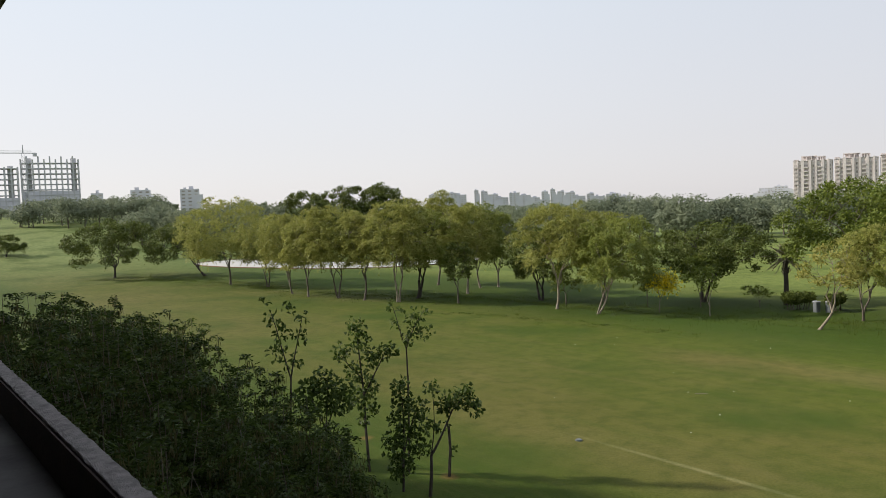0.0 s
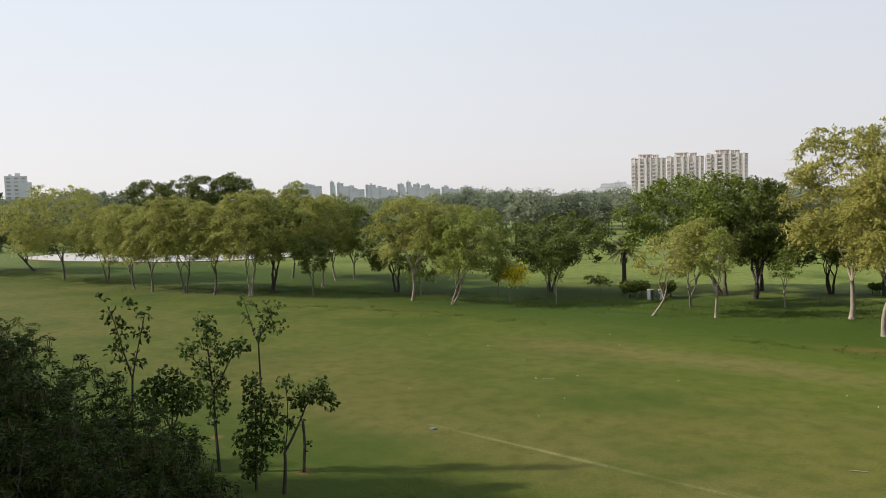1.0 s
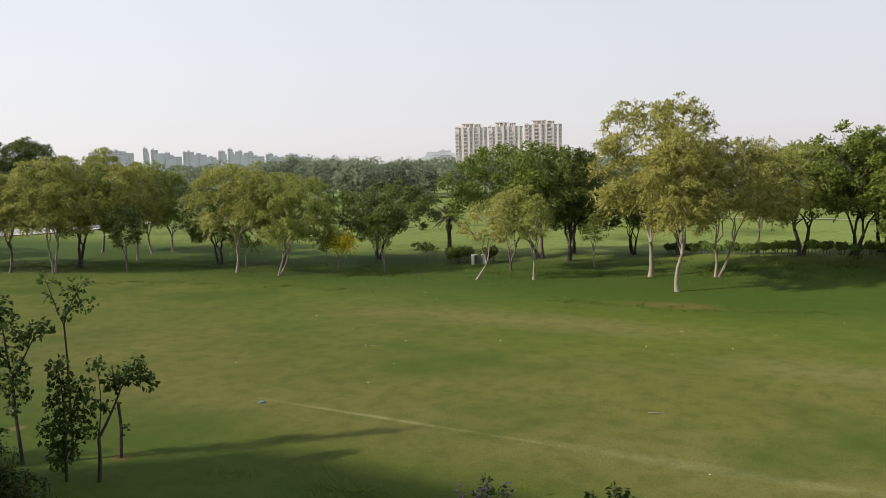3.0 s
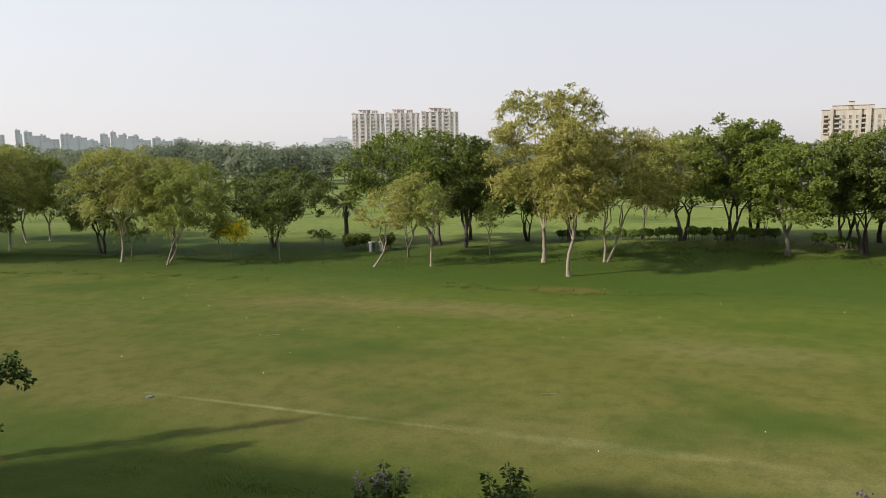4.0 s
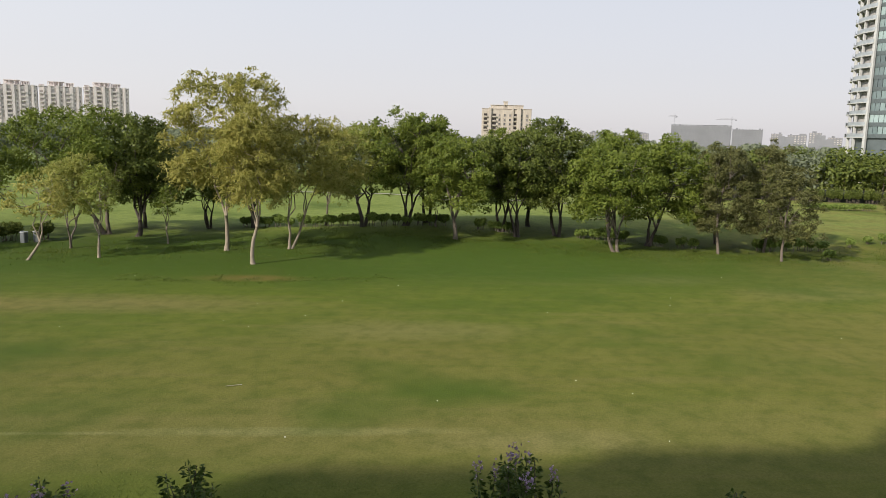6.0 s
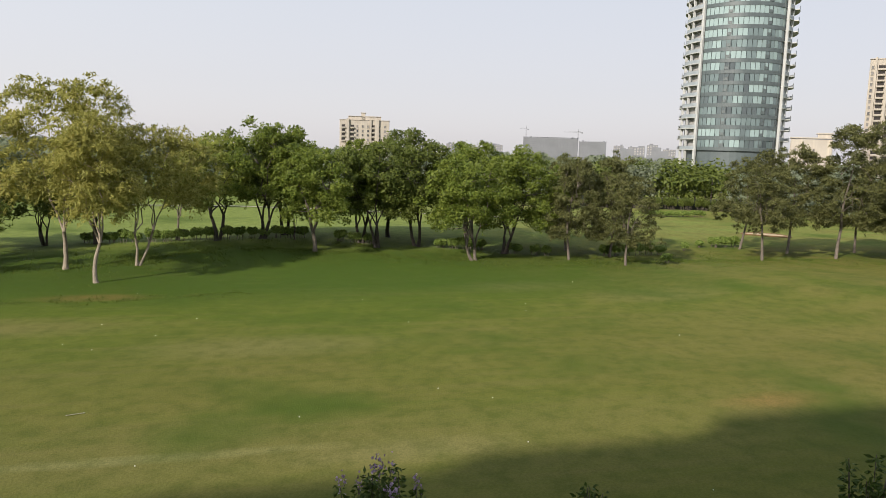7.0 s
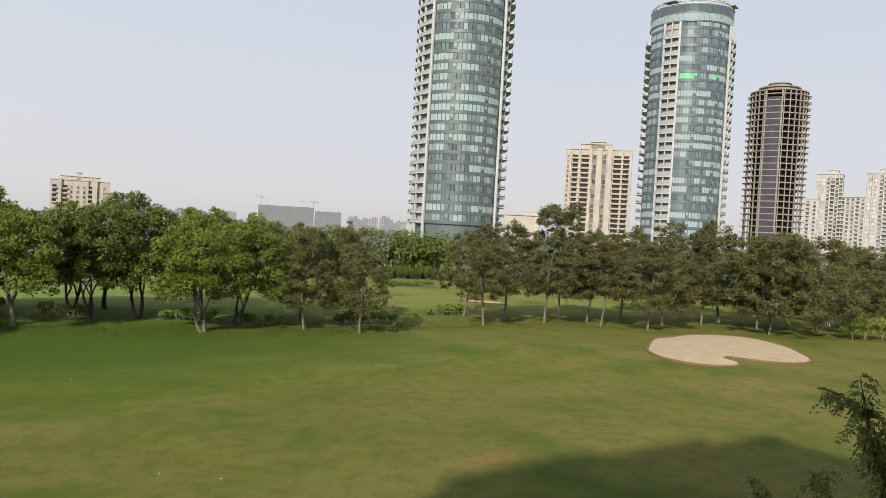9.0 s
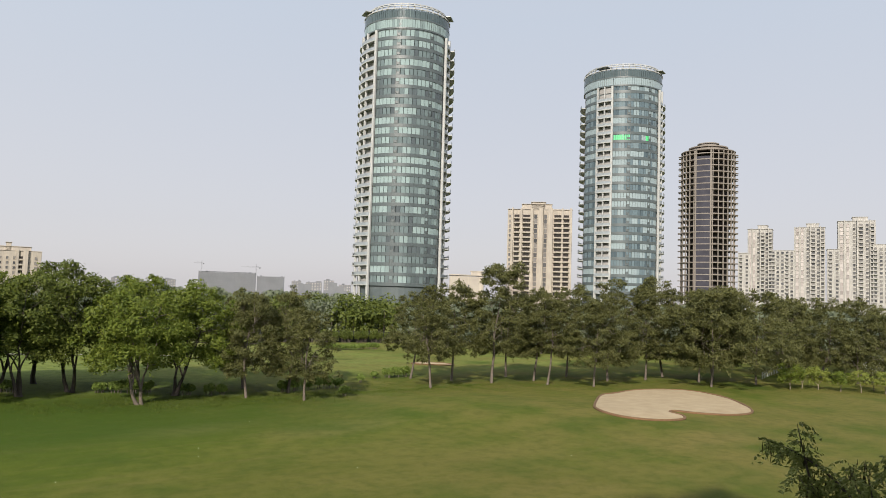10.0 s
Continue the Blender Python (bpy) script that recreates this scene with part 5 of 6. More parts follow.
flowering_shrub(7.15, 13.5, 4.45, 1.25, 51, 0.2)
flowering_shrub(9.35, 12.1, 4.3, 1.9, 52, 0)
flowering_shrub(13.6, 6.95, 4.38, 2.3, 53, 0.45)
flowering_shrub(15.1, -2.4, 5.9, 1.6, 54, 0)
flowering_shrub(15.05, 2.7, 4.4, 0.6, 55, 0)

# the feathery shrub that leans in near the end of the pan
def drooping_sprays(rng, cards, pods, path, spacing, rachis, leaf, pod_share, start=0.0):
    """Pinnate leaves that hang from a shoot, with bunches of pods between them."""
    path = np.asarray(path, float)
    seg = np.linalg.norm(np.diff(path, axis=0), axis=1)
    cum = np.concatenate([[0], np.cumsum(seg)])
    for s in np.arange(cum[-1] * start, cum[-1], spacing):
        p = np.array([np.interp(s, cum, path[:, k]) for k in range(3)])
        for _ in range(2):
            a, el = rng.uniform(0, 6.283), rng.uniform(-0.3, 0.7)
            d = np.array([math.cos(a) * math.cos(el), math.sin(a) * math.cos(el), math.sin(el)])
            ln = rachis * rng.uniform(0.6, 1.3)
            u = np.linspace(0.25, 1, 7)
            line = p + d * (u * ln)[:, None] - np.array([0, 0, 1]) * (u ** 2 * ln * 0.9)[:, None] + rng.normal(0, 0.006, (7, 3))
            side = np.cross(d, [0, 0, 1.0])
            for sgn in (-1, 1):
                cards.append(leaves(rng, line + side * sgn * leaf * 0.4 - [0, 0, leaf * 0.2], np.tile(side * sgn * 0.8 + d * 0.4 - [0, 0, 0.5], (7, 1)), leaf, leaf * 0.40, 0.28))
        if rng.random() < pod_share:
            m = int(rng.integers(4, 9))
            pods.append(leaves(rng, p + rng.normal(0, 0.025, (m, 3)) - [0, 0, 0.08], np.tile([0, 0, -1.0], (m, 1)), 0.12, 0.012, 0.14))


rng = np.random.default_rng(77)
ob = thing("feathery_shrub", (6.0, -5.0, 0), "arching feathery shrub with drooping leaves and pods close to the building", "shrub", "thicket along the building")
cards, pods = [], []
shoots = (
    (((0, 0, -0.1), (0.05, 0.1, 4.0), (0.1, 0.5, 7.5), (0.28, 1.25, 9.2), (0.42, 1.55, 9.62), (0.55, 1.82, 9.80), (0.68, 2.06, 9.87)), 0.80),
    (((0, 0, -0.1), (0.1, 0.4, 4.0), (0.25, 1.1, 7.8), (0.44, 1.68, 9.35), (0.50, 1.76, 9.80), (0.52, 1.80, 10.02)), 0.84),
    (((0.1, 0, -0.1), (0.1, 0.3, 4.5), (0.2, 0.9, 8.0), (0.35, 1.45, 9.30), (0.40, 1.52, 9.55)), 0.82),
    (((0.1, 0.1, -0.1), (0.1, 0.3, 4.5), (0.15, 0.8, 8.0), (0.22, 1.15, 9.50), (0.20, 1.22, 9.86)), 0.82),
    (((0.0, 0.1, -0.1), (0.1, 0.4, 4.5), (0.4, 1.3, 7.8), (0.75, 1.85, 8.9), (0.90, 2.00, 9.12)), 0.82),
    (((0.2, 0.1, -0.1), (0.5, 0.5, 4.0), (1.4, 1.3, 7.2), (2.3, 1.75, 8.35), (2.65, 1.80, 8.50)), 0.82),
    (((0.2, 0.1, -0.1), (0.5, 0.5, 4.0), (1.0, 1.2, 7.4), (1.5, 1.5, 8.6), (1.6, 1.5, 8.95)), 0.80),
    (((0.0, 0.0, -0.1), (0.0, 0.1, 4.0), (0.1, 0.5, 7.8), (0.1, 0.85, 9.3), (0.05, 0.9, 9.75)), 0.80))
extra = []
for _ in range(12):
    ex, ey, ez = rng.uniform(0.1, 1.1), rng.uniform(1.0, 1.95), rng.uniform(9.25, 9.72)
    extra.append((((0.1, 0.1, -0.1), (0.1, 0.3, 4.5), (ex * 0.4, ey * 0.6, 7.9), (ex * 0.8, ey * 0.9, ez - 0.45), (ex, ey + rng.uniform(-0.15, 0.2), ez)), 0.86))
for pts, start in shoots + tuple(extra):
    pts = np.array(pts)
    fine = np.array([[np.interp(q, np.arange(len(pts)), pts[:, k]) for k in range(3)] for q in np.linspace(0, len(pts) - 1, 24)])
    for _ in range(3):
        fine[1:-1] = (fine[:-2] + fine[1:-1] * 2 + fine[2:]) / 4
    part("stem", Geo().tube(fine, np.linspace(0.030, 0.0022, 24), 5), GREY_BARK, ob)
    drooping_sprays(rng, cards, pods, fine, 0.042, 0.16, 0.052, 0.42, start - 0.06)
part("foliage", card_mesh("foliage", np.concatenate(cards)), NEAR_FEATHER, ob)
for bunch in pods:
    part("seed_pod", card_mesh("seed_pod", bunch), POD, ob)

# bright shrubs, a flowering one and a shed roof at the course's edge
for i, (x, y, h, w) in enumerate(((98.0, -49.2, 3.4, 3.6), (99.5, -51.5, 2.8, 3.0), (98.8, -53.4, 3.0, 3.0), (97.3, -55.6, 2.7, 2.8), (96.4, -57.8, 2.8, 3.0), (95.5, -60.4, 2.9, 3.0), (95.0, -63.0, 2.9, 3.0), (94.0, -66.0, 3.0, 3.2))):
    tree("lime_shrub", x, y, h, w, 0.7, (0, 0), "young", LIME if i % 3 else BRIGHT, PALE_BARK, "small lime-green shrub on a short pale stem", "shrubs at the course edge", trunk=0.07)
fl = tree("white_flowering_shrub", 98.5, -60.8, 3.6, 2.6, 0.6, (0, 0), "young", DUSKY, GREY_BARK, "grey-green shrub dusted with white blossom", "shrubs at the course edge", trunk=0.07)
rng = np.random.default_rng(9)
pts = rng.normal(0, 1, (150, 3)) * [0.8, 0.8, 0.8] + [0, 0, 2.3]
part("blossom", card_mesh("blossom", leaves(rng, pts, rng.normal(0, 1, (150, 3)), 0.11, 0.08)), WHITE_FRAME, fl, "white blossom")
for x, y, h, w in ((112, -56, 11.5, 9.5), (116, -63, 12.0, 9.5), (110, -69, 11.0, 8.5), (120, -72, 12.5, 10), (108, -78, 11.5, 9), (124, -62, 12.5, 9), (118, -82, 12, 10), (104, -88, 11, 9), (128, -52, 12.5, 9.5), (106, -63, 7.5, 7.0), (104, -72, 7.5, 7.0)):
    tree("grey_green_tree", x, y, h, w, 1.6, (0, 0), "layered", DUSKY, GREY_BARK, "grey-green tree at the edge of the course", "trees at the course edge", leaf_scale=1.3)
ob = thing("garden_shed", (170, -101.0, 0), "small shed with a white metal roof among trees", "shed", turn=30)
part("wall", Geo().box(0, 0, 1.6, 5.0, 4.0, 3.2), CREAM_WALL, ob)
g = Geo().add([(-3, -2.6, 3.1), (3, -2.6, 3.1), (3, 2.6, 3.1), (-3, 2.6, 3.1), (-3, 0, 4.6), (3, 0, 4.6)], [[0, 1, 5, 4], [2, 3, 4, 5], [0, 4, 3], [1, 2, 5], [0, 3, 2, 1]])
part("roof", g, WHITE_FRAME, ob, "white metal roof")
ob = thing("railing", (118, -56.5, 0), "low white post-and-rail fence under the trees", "fence", turn=-35)
for k in range(13):
    part("post", Geo().box(-9 + k * 1.5, 0, 0.5, 0.09, 0.09, 1.1), WHITE_FRAME, ob)
for z in (0.55, 0.95):
    part("rail", Geo().box(0, 0.06, z, 18.2, 0.05, 0.10), WHITE_FRAME, ob)


# ---------------------------------------------------------------- small things on the lawn
ball_bm = bmesh.new()
bmesh.ops.create_icosphere(ball_bm, subdivisions=2, radius=0.0215)
ball_mesh = bpy.data.meshes.new("golf_ball")
ball_bm.to_mesh(ball_mesh)
ball_bm.free()
ball_mesh.materials.append(BALL)
rb = random.Random(12)
spots = [az_place(rb.uniform(-8, -104), 24 + 42 * rb.random() ** 0.8) for _ in range(36)]
for x, y in spots:
    if x * fn[0] + y * fn[1] > 20 and not (60 < x < 96 and -40 < y < -14):
        b = tagged(new("golf_ball", ball_mesh), "white golf ball lying on the grass", "ball", "golf balls")
        b.matrix_basis = Matrix.Translation((x, y, float(ground_z(x, y)) + 0.022)) @ Matrix.Scale(1.0, 4)


def marker(x, y, turn):
    ob = thing("lawn_marker", (x, y, 0.0), "short white marker stick lying on the lawn", "marker", "lawn markers", turn)
    part("stick", Geo().tube([(-0.32, 0, 0.03), (0, 0, 0.035), (0.32, 0, 0.03)], [0.014, 0.015, 0.014], 7), PATH, ob)
    part("tip", Geo().tube([(0.32, 0, 0.03), (0.38, 0, 0.03)], [0.02, 0.01], 7), METAL, ob)


marker(15.1, 42.2, -15)
marker(21.4, 24.6, -35)
ob = thing("valve_cover", (6.6, 34.7, 0.0), "round grey irrigation valve cover set in the lawn", "cover")
part("lid", Geo().tube([(0, 0, 0), (0, 0, 0.05), (0, 0, 0.065)], [0.15, 0.15, 0.13], 16), SPANDREL, ob)
part("rim", Geo().tube([(0, 0, -0.02), (0, 0, 0.03)], [0.18, 0.17], 16), SPANDREL, ob)


# ---------------------------------------------------------------- buildings round the course
def arc(a0, a1, n, rx, ry, z):
    return [(-rx * math.sin(a), ry * math.cos(a), z) for a in np.linspace(a0, a1, n)]


def ring_band(g, rx, ry, z0, z1, a0, a1, n, thick=0.25):
    """A curved band, outside and inside, between two heights; angles from the building's front."""
    o0, o1 = arc(a0, a1, n, rx, ry, z0), arc(a0, a1, n, rx, ry, z1)
    i0, i1 = arc(a0, a1, n, rx - thick, ry - thick, z0), arc(a0, a1, n, rx - thick, ry - thick, z1)
    vs, fs = o0 + o1 + i0 + i1, []
    for k in range(n - 1):
        fs += [[k, k + 1, n + k + 1, n + k], [n + k, n + k + 1, 3 * n + k + 1, 3 * n + k], [2 * n + k + 1, 2 * n + k, 3 * n + k, 3 * n + k + 1], [k + 1, k, 2 * n + k, 2 * n + k + 1]]
    fs += [[0, n, 3 * n, 2 * n], [n - 1, 3 * n - 1, 4 * n - 1, 2 * n - 1]]
    return g.add(vs, fs)


def pane_row(g, rng, rx, ry, z0, z1, a0, a1, count, gap=0.17):
    """A storey's panes, each a flat slab of glass with its own slight tilt."""
    angles = np.linspace(a0, a1, count + 1)
    for p, q in zip(angles[:-1], angles[1:]):
        w = q - p
        p2, q2 = p + w * gap / 2, q - w * gap / 2
        t = rng.normal(0, 0.03)
        out = [(-rx * math.sin(p2), ry * math.cos(p2)), (-rx * math.sin(q2), ry * math.cos(q2))]
        inn = [(-(rx - 0.15) * math.sin(p2), (ry - 0.15) * math.cos(p2)), (-(rx - 0.15) * math.sin(q2), (ry - 0.15) * math.cos(q2))]
        m = 1 + t / rx
        vs = [(*out[0], z0), (*out[1], z0), (out[1][0] * m, out[1][1] * m, z1), (out[0][0] * m, out[0][1] * m, z1),
              (*inn[0], z0), (*inn[1], z0), (*inn[1], z1), (*inn[0], z1)]
        g.add(vs, [[0, 1, 2, 3], [5, 4, 7, 6], [0, 3, 7, 4], [1, 5, 6, 2], [3, 2, 6, 7], [0, 4, 5, 1]])
    return g


def round_tower(x, y, top, width, front, glass, seed, left_bay, right_bay, glass_span, green_row=None, storey=3.5, side_glass=None, right_out=1.7):
    """A round glass tower: glazed storeys between dark bands, balcony bays between white posts and a crown of beams.
    Bays and spans are angles, in degrees, from its front."""
    rng = np.random.default_rng(seed)
    ob = thing("glass_tower", (x, y, -0.3), "round glass residential tower with white posts and stacked balconies", "tower block", "glass towers", 180 - front)
    R = width / 2
    n = int(top / storey)
    panes = 18
    g = Geo()
    g.add(arc(0, 2 * math.pi, 49, R - 0.6, R - 0.6, 0) + arc(0, 2 * math.pi, 49, R - 0.6, R - 0.6, top), [[k, k + 1, 49 + k + 1, 49 + k] for k in range(48)] + [list(range(49, 97))])
    part("core", g, SPANDREL, ob)
    a0, a1 = radians(glass_span[0]), radians(glass_span[1])
    lb0, lb1 = radians(left_bay[0]), radians(left_bay[1])
    rb0, rb1 = radians(right_bay[0]), radians(right_bay[1])
    spandrel = ring_band(Geo(), R + 0.12, R + 0.12, 0, 1.2, a0, a1, 30).mesh("spandrel")
    spandrel.materials.append(SPANDREL)
    slabs = []
    for b0, b1 in ((lb0, lb1), (rb0, rb1)):
        g = Geo()
        ring_band(g, R + 1.3, R + 1.3, 0, 0.32, b0, b1, 8, 2.2)
        me = g.mesh("balcony_slab")
        me.materials.append(WHITE_FRAME)
        g = Geo()
        ring_band(g, R + 1.25, R + 1.25, 0.32, 1.35, b0, b1, 8, 0.06)
        me2 = g.mesh("balustrade")
        me2.materials.append(RAIL)
        slabs.append((me, me2))
    # wrap-round balconies that show beyond both edges
    edge = radians(side_glass[0]) if side_glass else lb0
    for b0, b1, far_out in ((edge - 0.75, edge - 0.03, 1.7), (rb1 + 0.03, rb1 + 0.75, right_out)):
        g = Geo()
        ring_band(g, R + far_out, R + far_out, 0, 0.28, b0, b1, 8, far_out + 0.7)
        me = g.mesh("balcony_slab")
        me.materials.append(WHITE_FRAME)
        g = Geo()
        ring_band(g, R + far_out - 0.05, R + far_out - 0.05, 0.28, 1.35, b0, b1, 8, 0.06)
        me2 = g.mesh("balustrade")
        me2.materials.append(RAIL)
        slabs.append((me, me2))
    bay_glass = []
    for b0, b1 in ((lb0, lb1), (rb0, rb1), (edge - 0.8, edge), (rb1, rb1 + 0.8)):
        me = ring_band(Geo(), R - 0.45, R - 0.45, 0.4, storey - 0.1, b0, b1, 8, 0.12).mesh("bay_window")
        me.materials.append(BAY_BACK)
        bay_glass.append(me)
    vent = Geo()
    for dx in (-0.62, 0.62):
        vent.box(dx, R + 0.06, 2.3, 0.13, 0.22, 2.2)
    vent.box(0, R + 0.06, 2.25, 1.3, 0.22, 0.14)
    vent.box(0, R + 0.16, 1.75, 1.0, 0.06, 0.75)
    vent = vent.mesh("vent_window")
    vent.materials.append(SPANDREL)
    strip = None
    if side_glass:
        strip = ring_band(Geo(), R + 0.12, R + 0.12, 0, 1.2, radians(side_glass[0]), radians(side_glass[1]), 8).mesh("spandrel")
        strip.materials.append(SPANDREL)
    for k in range(n):
        z = k * storey
        if z < 14:
            continue
        place = Matrix.Translation((0, 0, z))
        o = part("spandrel", spandrel, None, ob)
        o.matrix_basis = place
        cuts = [0, 5, int(rng.integers(8, 12)), panes]
        for c0, c1 in zip(cuts[:-1], cuts[1:]):
            g = pane_row(Geo(), rng, R, R, 1.10, storey, a0 + (a1 - a0) * c0 / panes, a0 + (a1 - a0) * c1 / panes, c1 - c0, 0.11)
            o = part("glazing", g, glass, ob)
            o.matrix_basis = place
        for col in (5.4, 13.4):
            a = a0 + (a1 - a0) * col / panes
            o = part("vent_window", vent, None, ob)
            o.matrix_basis = place @ Matrix.Rotation(a, 4, "Z")
        if strip:
            o = part("spandrel", strip, None, ob)
            o.matrix_basis = place
            o = part("glazing", pane_row(Geo(), rng, R, R, 1.15, storey, radians(side_glass[0]), radians(side_glass[1]), 9), glass, ob)
            o.matrix_basis = place
        if green_row == k:
            da = (a1 - a0) / 22
            g = pane_row(Geo(), rng, R + 0.14, R + 0.14, 1.2, storey - 0.2, a0 + da * 0.3, a0 + da * 7.2, 9, 0.3)
            pane_row(g, rng, R + 0.14, R + 0.14, 1.2, storey - 0.2, a0 + da * 14.3, a0 + da * 15.9, 2, 0.3)
            o = part("window_film", g, GREEN_SHEET, ob, "bright green film over several panes")
            o.matrix_basis = place
        if k < n - 2:
            for me, me2 in slabs:
                o = part("balcony", me, None, ob)
                o.matrix_basis = place
                o2 = part("balustrade", me2, None, o)
        for me in bay_glass:
            o = part("bay_window", me, None, ob)
            o.matrix_basis = place
    for a, wdt in ((lb0, 0.8), (lb1, 0.9), (rb0, 0.8), (rb1, 0.7), ((lb0 + lb1) / 2, 0.4)):
        g = Geo()
        g.box(-(R + 0.75) * math.sin(a), (R + 0.75) * math.cos(a), (top - storey * 2) / 2, wdt, 0.9, top - storey * 2, a, 0.1)
        part("post", g, WHITE_FRAME, ob, "white post")
    # crown: a wide glazed head, an open ring of beams and a thin canopy
    for k in (2, 1):
        z0 = top - storey * k
        part("head_glazing", pane_row(Geo(), rng, R + 0.2, R + 0.2, z0 + 0.5, z0 + storey, radians(-100), radians(100), 60), GLASS_HEAD if k == 1 else glass, ob)
        part("head_band", ring_band(Geo(), R + 0.3, R + 0.3, z0, z0 + 0.55, radians(-100), radians(100), 50, 0.4), SPANDREL, ob)
    for dz, rr in ((0.2, 0.3), (1.3, 0.1), (2.4, -0.9)):
        g = ring_band(Geo(), R + rr, R + rr, top + dz, top + dz + 0.3, 0, 2 * math.pi, 60, 0.4)
        part("crown_ring", g, WHITE_FRAME, ob)
    for a in np.linspace(0, 2 * math.pi, 41)[:-1]:
        g = Geo()
        g.tube([(-(R + 0.4) * math.sin(a), (R + 0.4) * math.cos(a), top), (-(R - 1.3) * math.sin(a), (R - 1.3) * math.cos(a), top + 2.9)], [0.26, 0.22], 4)
        part("crown_rib", g, WHITE_FRAME, ob)
    g = Geo()
    for a in (lb0 + 0.1, rb1):
        g.box(-(R - 1.0) * math.sin(a), (R - 1.0) * math.cos(a), top + 1.5, 5.5, 5.0, 0.3, a)
    part("canopy", g, METAL, ob, "thin dark canopy roof")
    return ob


round_tower(275.2, 8.0, 112.3, 31.3, 88.3, GLASS, 4, (-76, -42), (62, 74), (-41, 61), right_out=2.6)
round_tower(320.4, -86.2, 108.0, 33.0, 105.1, GLASS_B, 9, (-36, -14), (63, 72), (-13, 62), 22, side_glass=(-70, -40))


def frame_tower(x, y, top, width, front):
    """A round tower still bare: floor slabs, posts, a near-black core for the floors' shade and a netted strip."""
    ob = thing("unfinished_tower", (x, y, -0.3), "round unfinished concrete tower with bare floor slabs and dark openings", "tower block", "", 180 - front)
    R, storey = width / 2, 3.35
    g = Geo()
    g.add(arc(0, 2 * math.pi, 37, R - 3.6, R - 3.6, 0) + arc(0, 2 * math.pi, 37, R - 3.6, R - 3.6, top - 1), [[k, k + 1, 37 + k + 1, 37 + k] for k in range(36)] + [list(range(37, 73))])
    part("core", g, SHADE_INSIDE, ob, "near-black core standing in for shade on the open floors")
    slab = ring_band(Geo(), R, R, 0, 0.5, 0, 2 * math.pi, 49, 3.8).mesh("floor_slab")
    slab.materials.append(TAUPE)
    edge = Geo()
    for s in (-1, 1):
        for a in (radians(78), radians(100)):
            edge.box(-(R + 0.6) * math.sin(a) * s, (R + 0.6) * math.cos(a), 0.2, 2.6, 1.6, 0.3, a * s)
    edge = edge.mesh("ledge")
    edge.materials.append(TAUPE)
    k, z = 0, 10.0
    while z < top - 0.5:
        o = part("floor_slab", slab, None, ob)
        o.matrix_basis = Matrix.Translation((0, 0, z))
        o = part("ledge", edge, None, ob)
        o.matrix_basis = Matrix.Translation((0, 0, z))
        z += storey
    for deg in [-104, -92, -80, -67, -54, -42, -30, -26, 6, 10, 22, 34, 46, 58, 70, 83, 96]:
        a = radians(deg)
        g = Geo().box(-(R - 0.4) * math.sin(a), (R - 0.4) * math.cos(a), top / 2, 0.8 if deg in (-26, 6) else 0.45, 0.6, top - 1, a)
        part("post", g, TAUPE, ob)
    g = ring_band(Geo(), R - 0.12, R - 0.12, 0, top - 4, radians(-25), radians(5), 10, 0.3)
    part("netting", g, plain_material("dark_netting", (0.032, 0.032, 0.044), (0.058, 0.056, 0.072), 0.3, 0.9), ob, "dark netting strip")
    for r_, z0, z1 in ((0.66, top, top + 2.2), (0.72, top + 2.2, top + 2.8), (0.36, top + 2.8, top + 4.8), (0.40, top + 4.8, top + 5.3)):
        part("roof_drum", ring_band(Geo(), R * r_, R * r_, z0, z1, 0, 2 * math.pi, 33, R * r_ - 0.2), TAUPE, ob)
    part("roof", ring_band(Geo(), R, R, top - 0.4, top + 0.1, 0, 2 * math.pi, 49, R - 0.2), TAUPE, ob)
    return ob


frame_tower(414.5, -161.1, 96.3, 29.4, 111.2)


def window_mesh(w, h, frame_mat, deep=0.3, glass=None):
    """One window: glass set back between a frame and a sill, built once for all alike."""
    g = Geo()
    g.box(0, 0, 0, w, 0.10, h)
    pane = g.mesh("pane")
    pane.materials.append(glass or WINDOW)
    g = Geo()
    g.box(-w / 2 - 0.08, 0.05, 0, 0.16, deep, h + 0.3)
    g.box(w / 2 + 0.08, 0.05, 0, 0.16, deep, h + 0.3)
    g.box(0, 0.08, -h / 2 - 0.1, w + 0.5, deep + 0.1, 0.2)
    g.box(0, 0.05, h / 2 + 0.08, w + 0.3, deep, 0.16)
    fr = g.mesh("window_frame")
    fr.materials.append(frame_mat)
    return pane, fr


def balcony_mesh(w, mat, out=1.3):
    g = Geo()
    g.box(0, out / 2, 0, w, out, 0.28)
    g.box(0, out - 0.08, 0.45, w, 0.12, 0.7)
    g.box(-w / 2 + 0.06, out / 2, 0.45, 0.12, out, 0.7)
    g.box(w / 2 - 0.06, out / 2, 0.45, 0.12, out, 0.7)
    me = g.mesh("balcony")
    me.materials.append(mat)
    return me


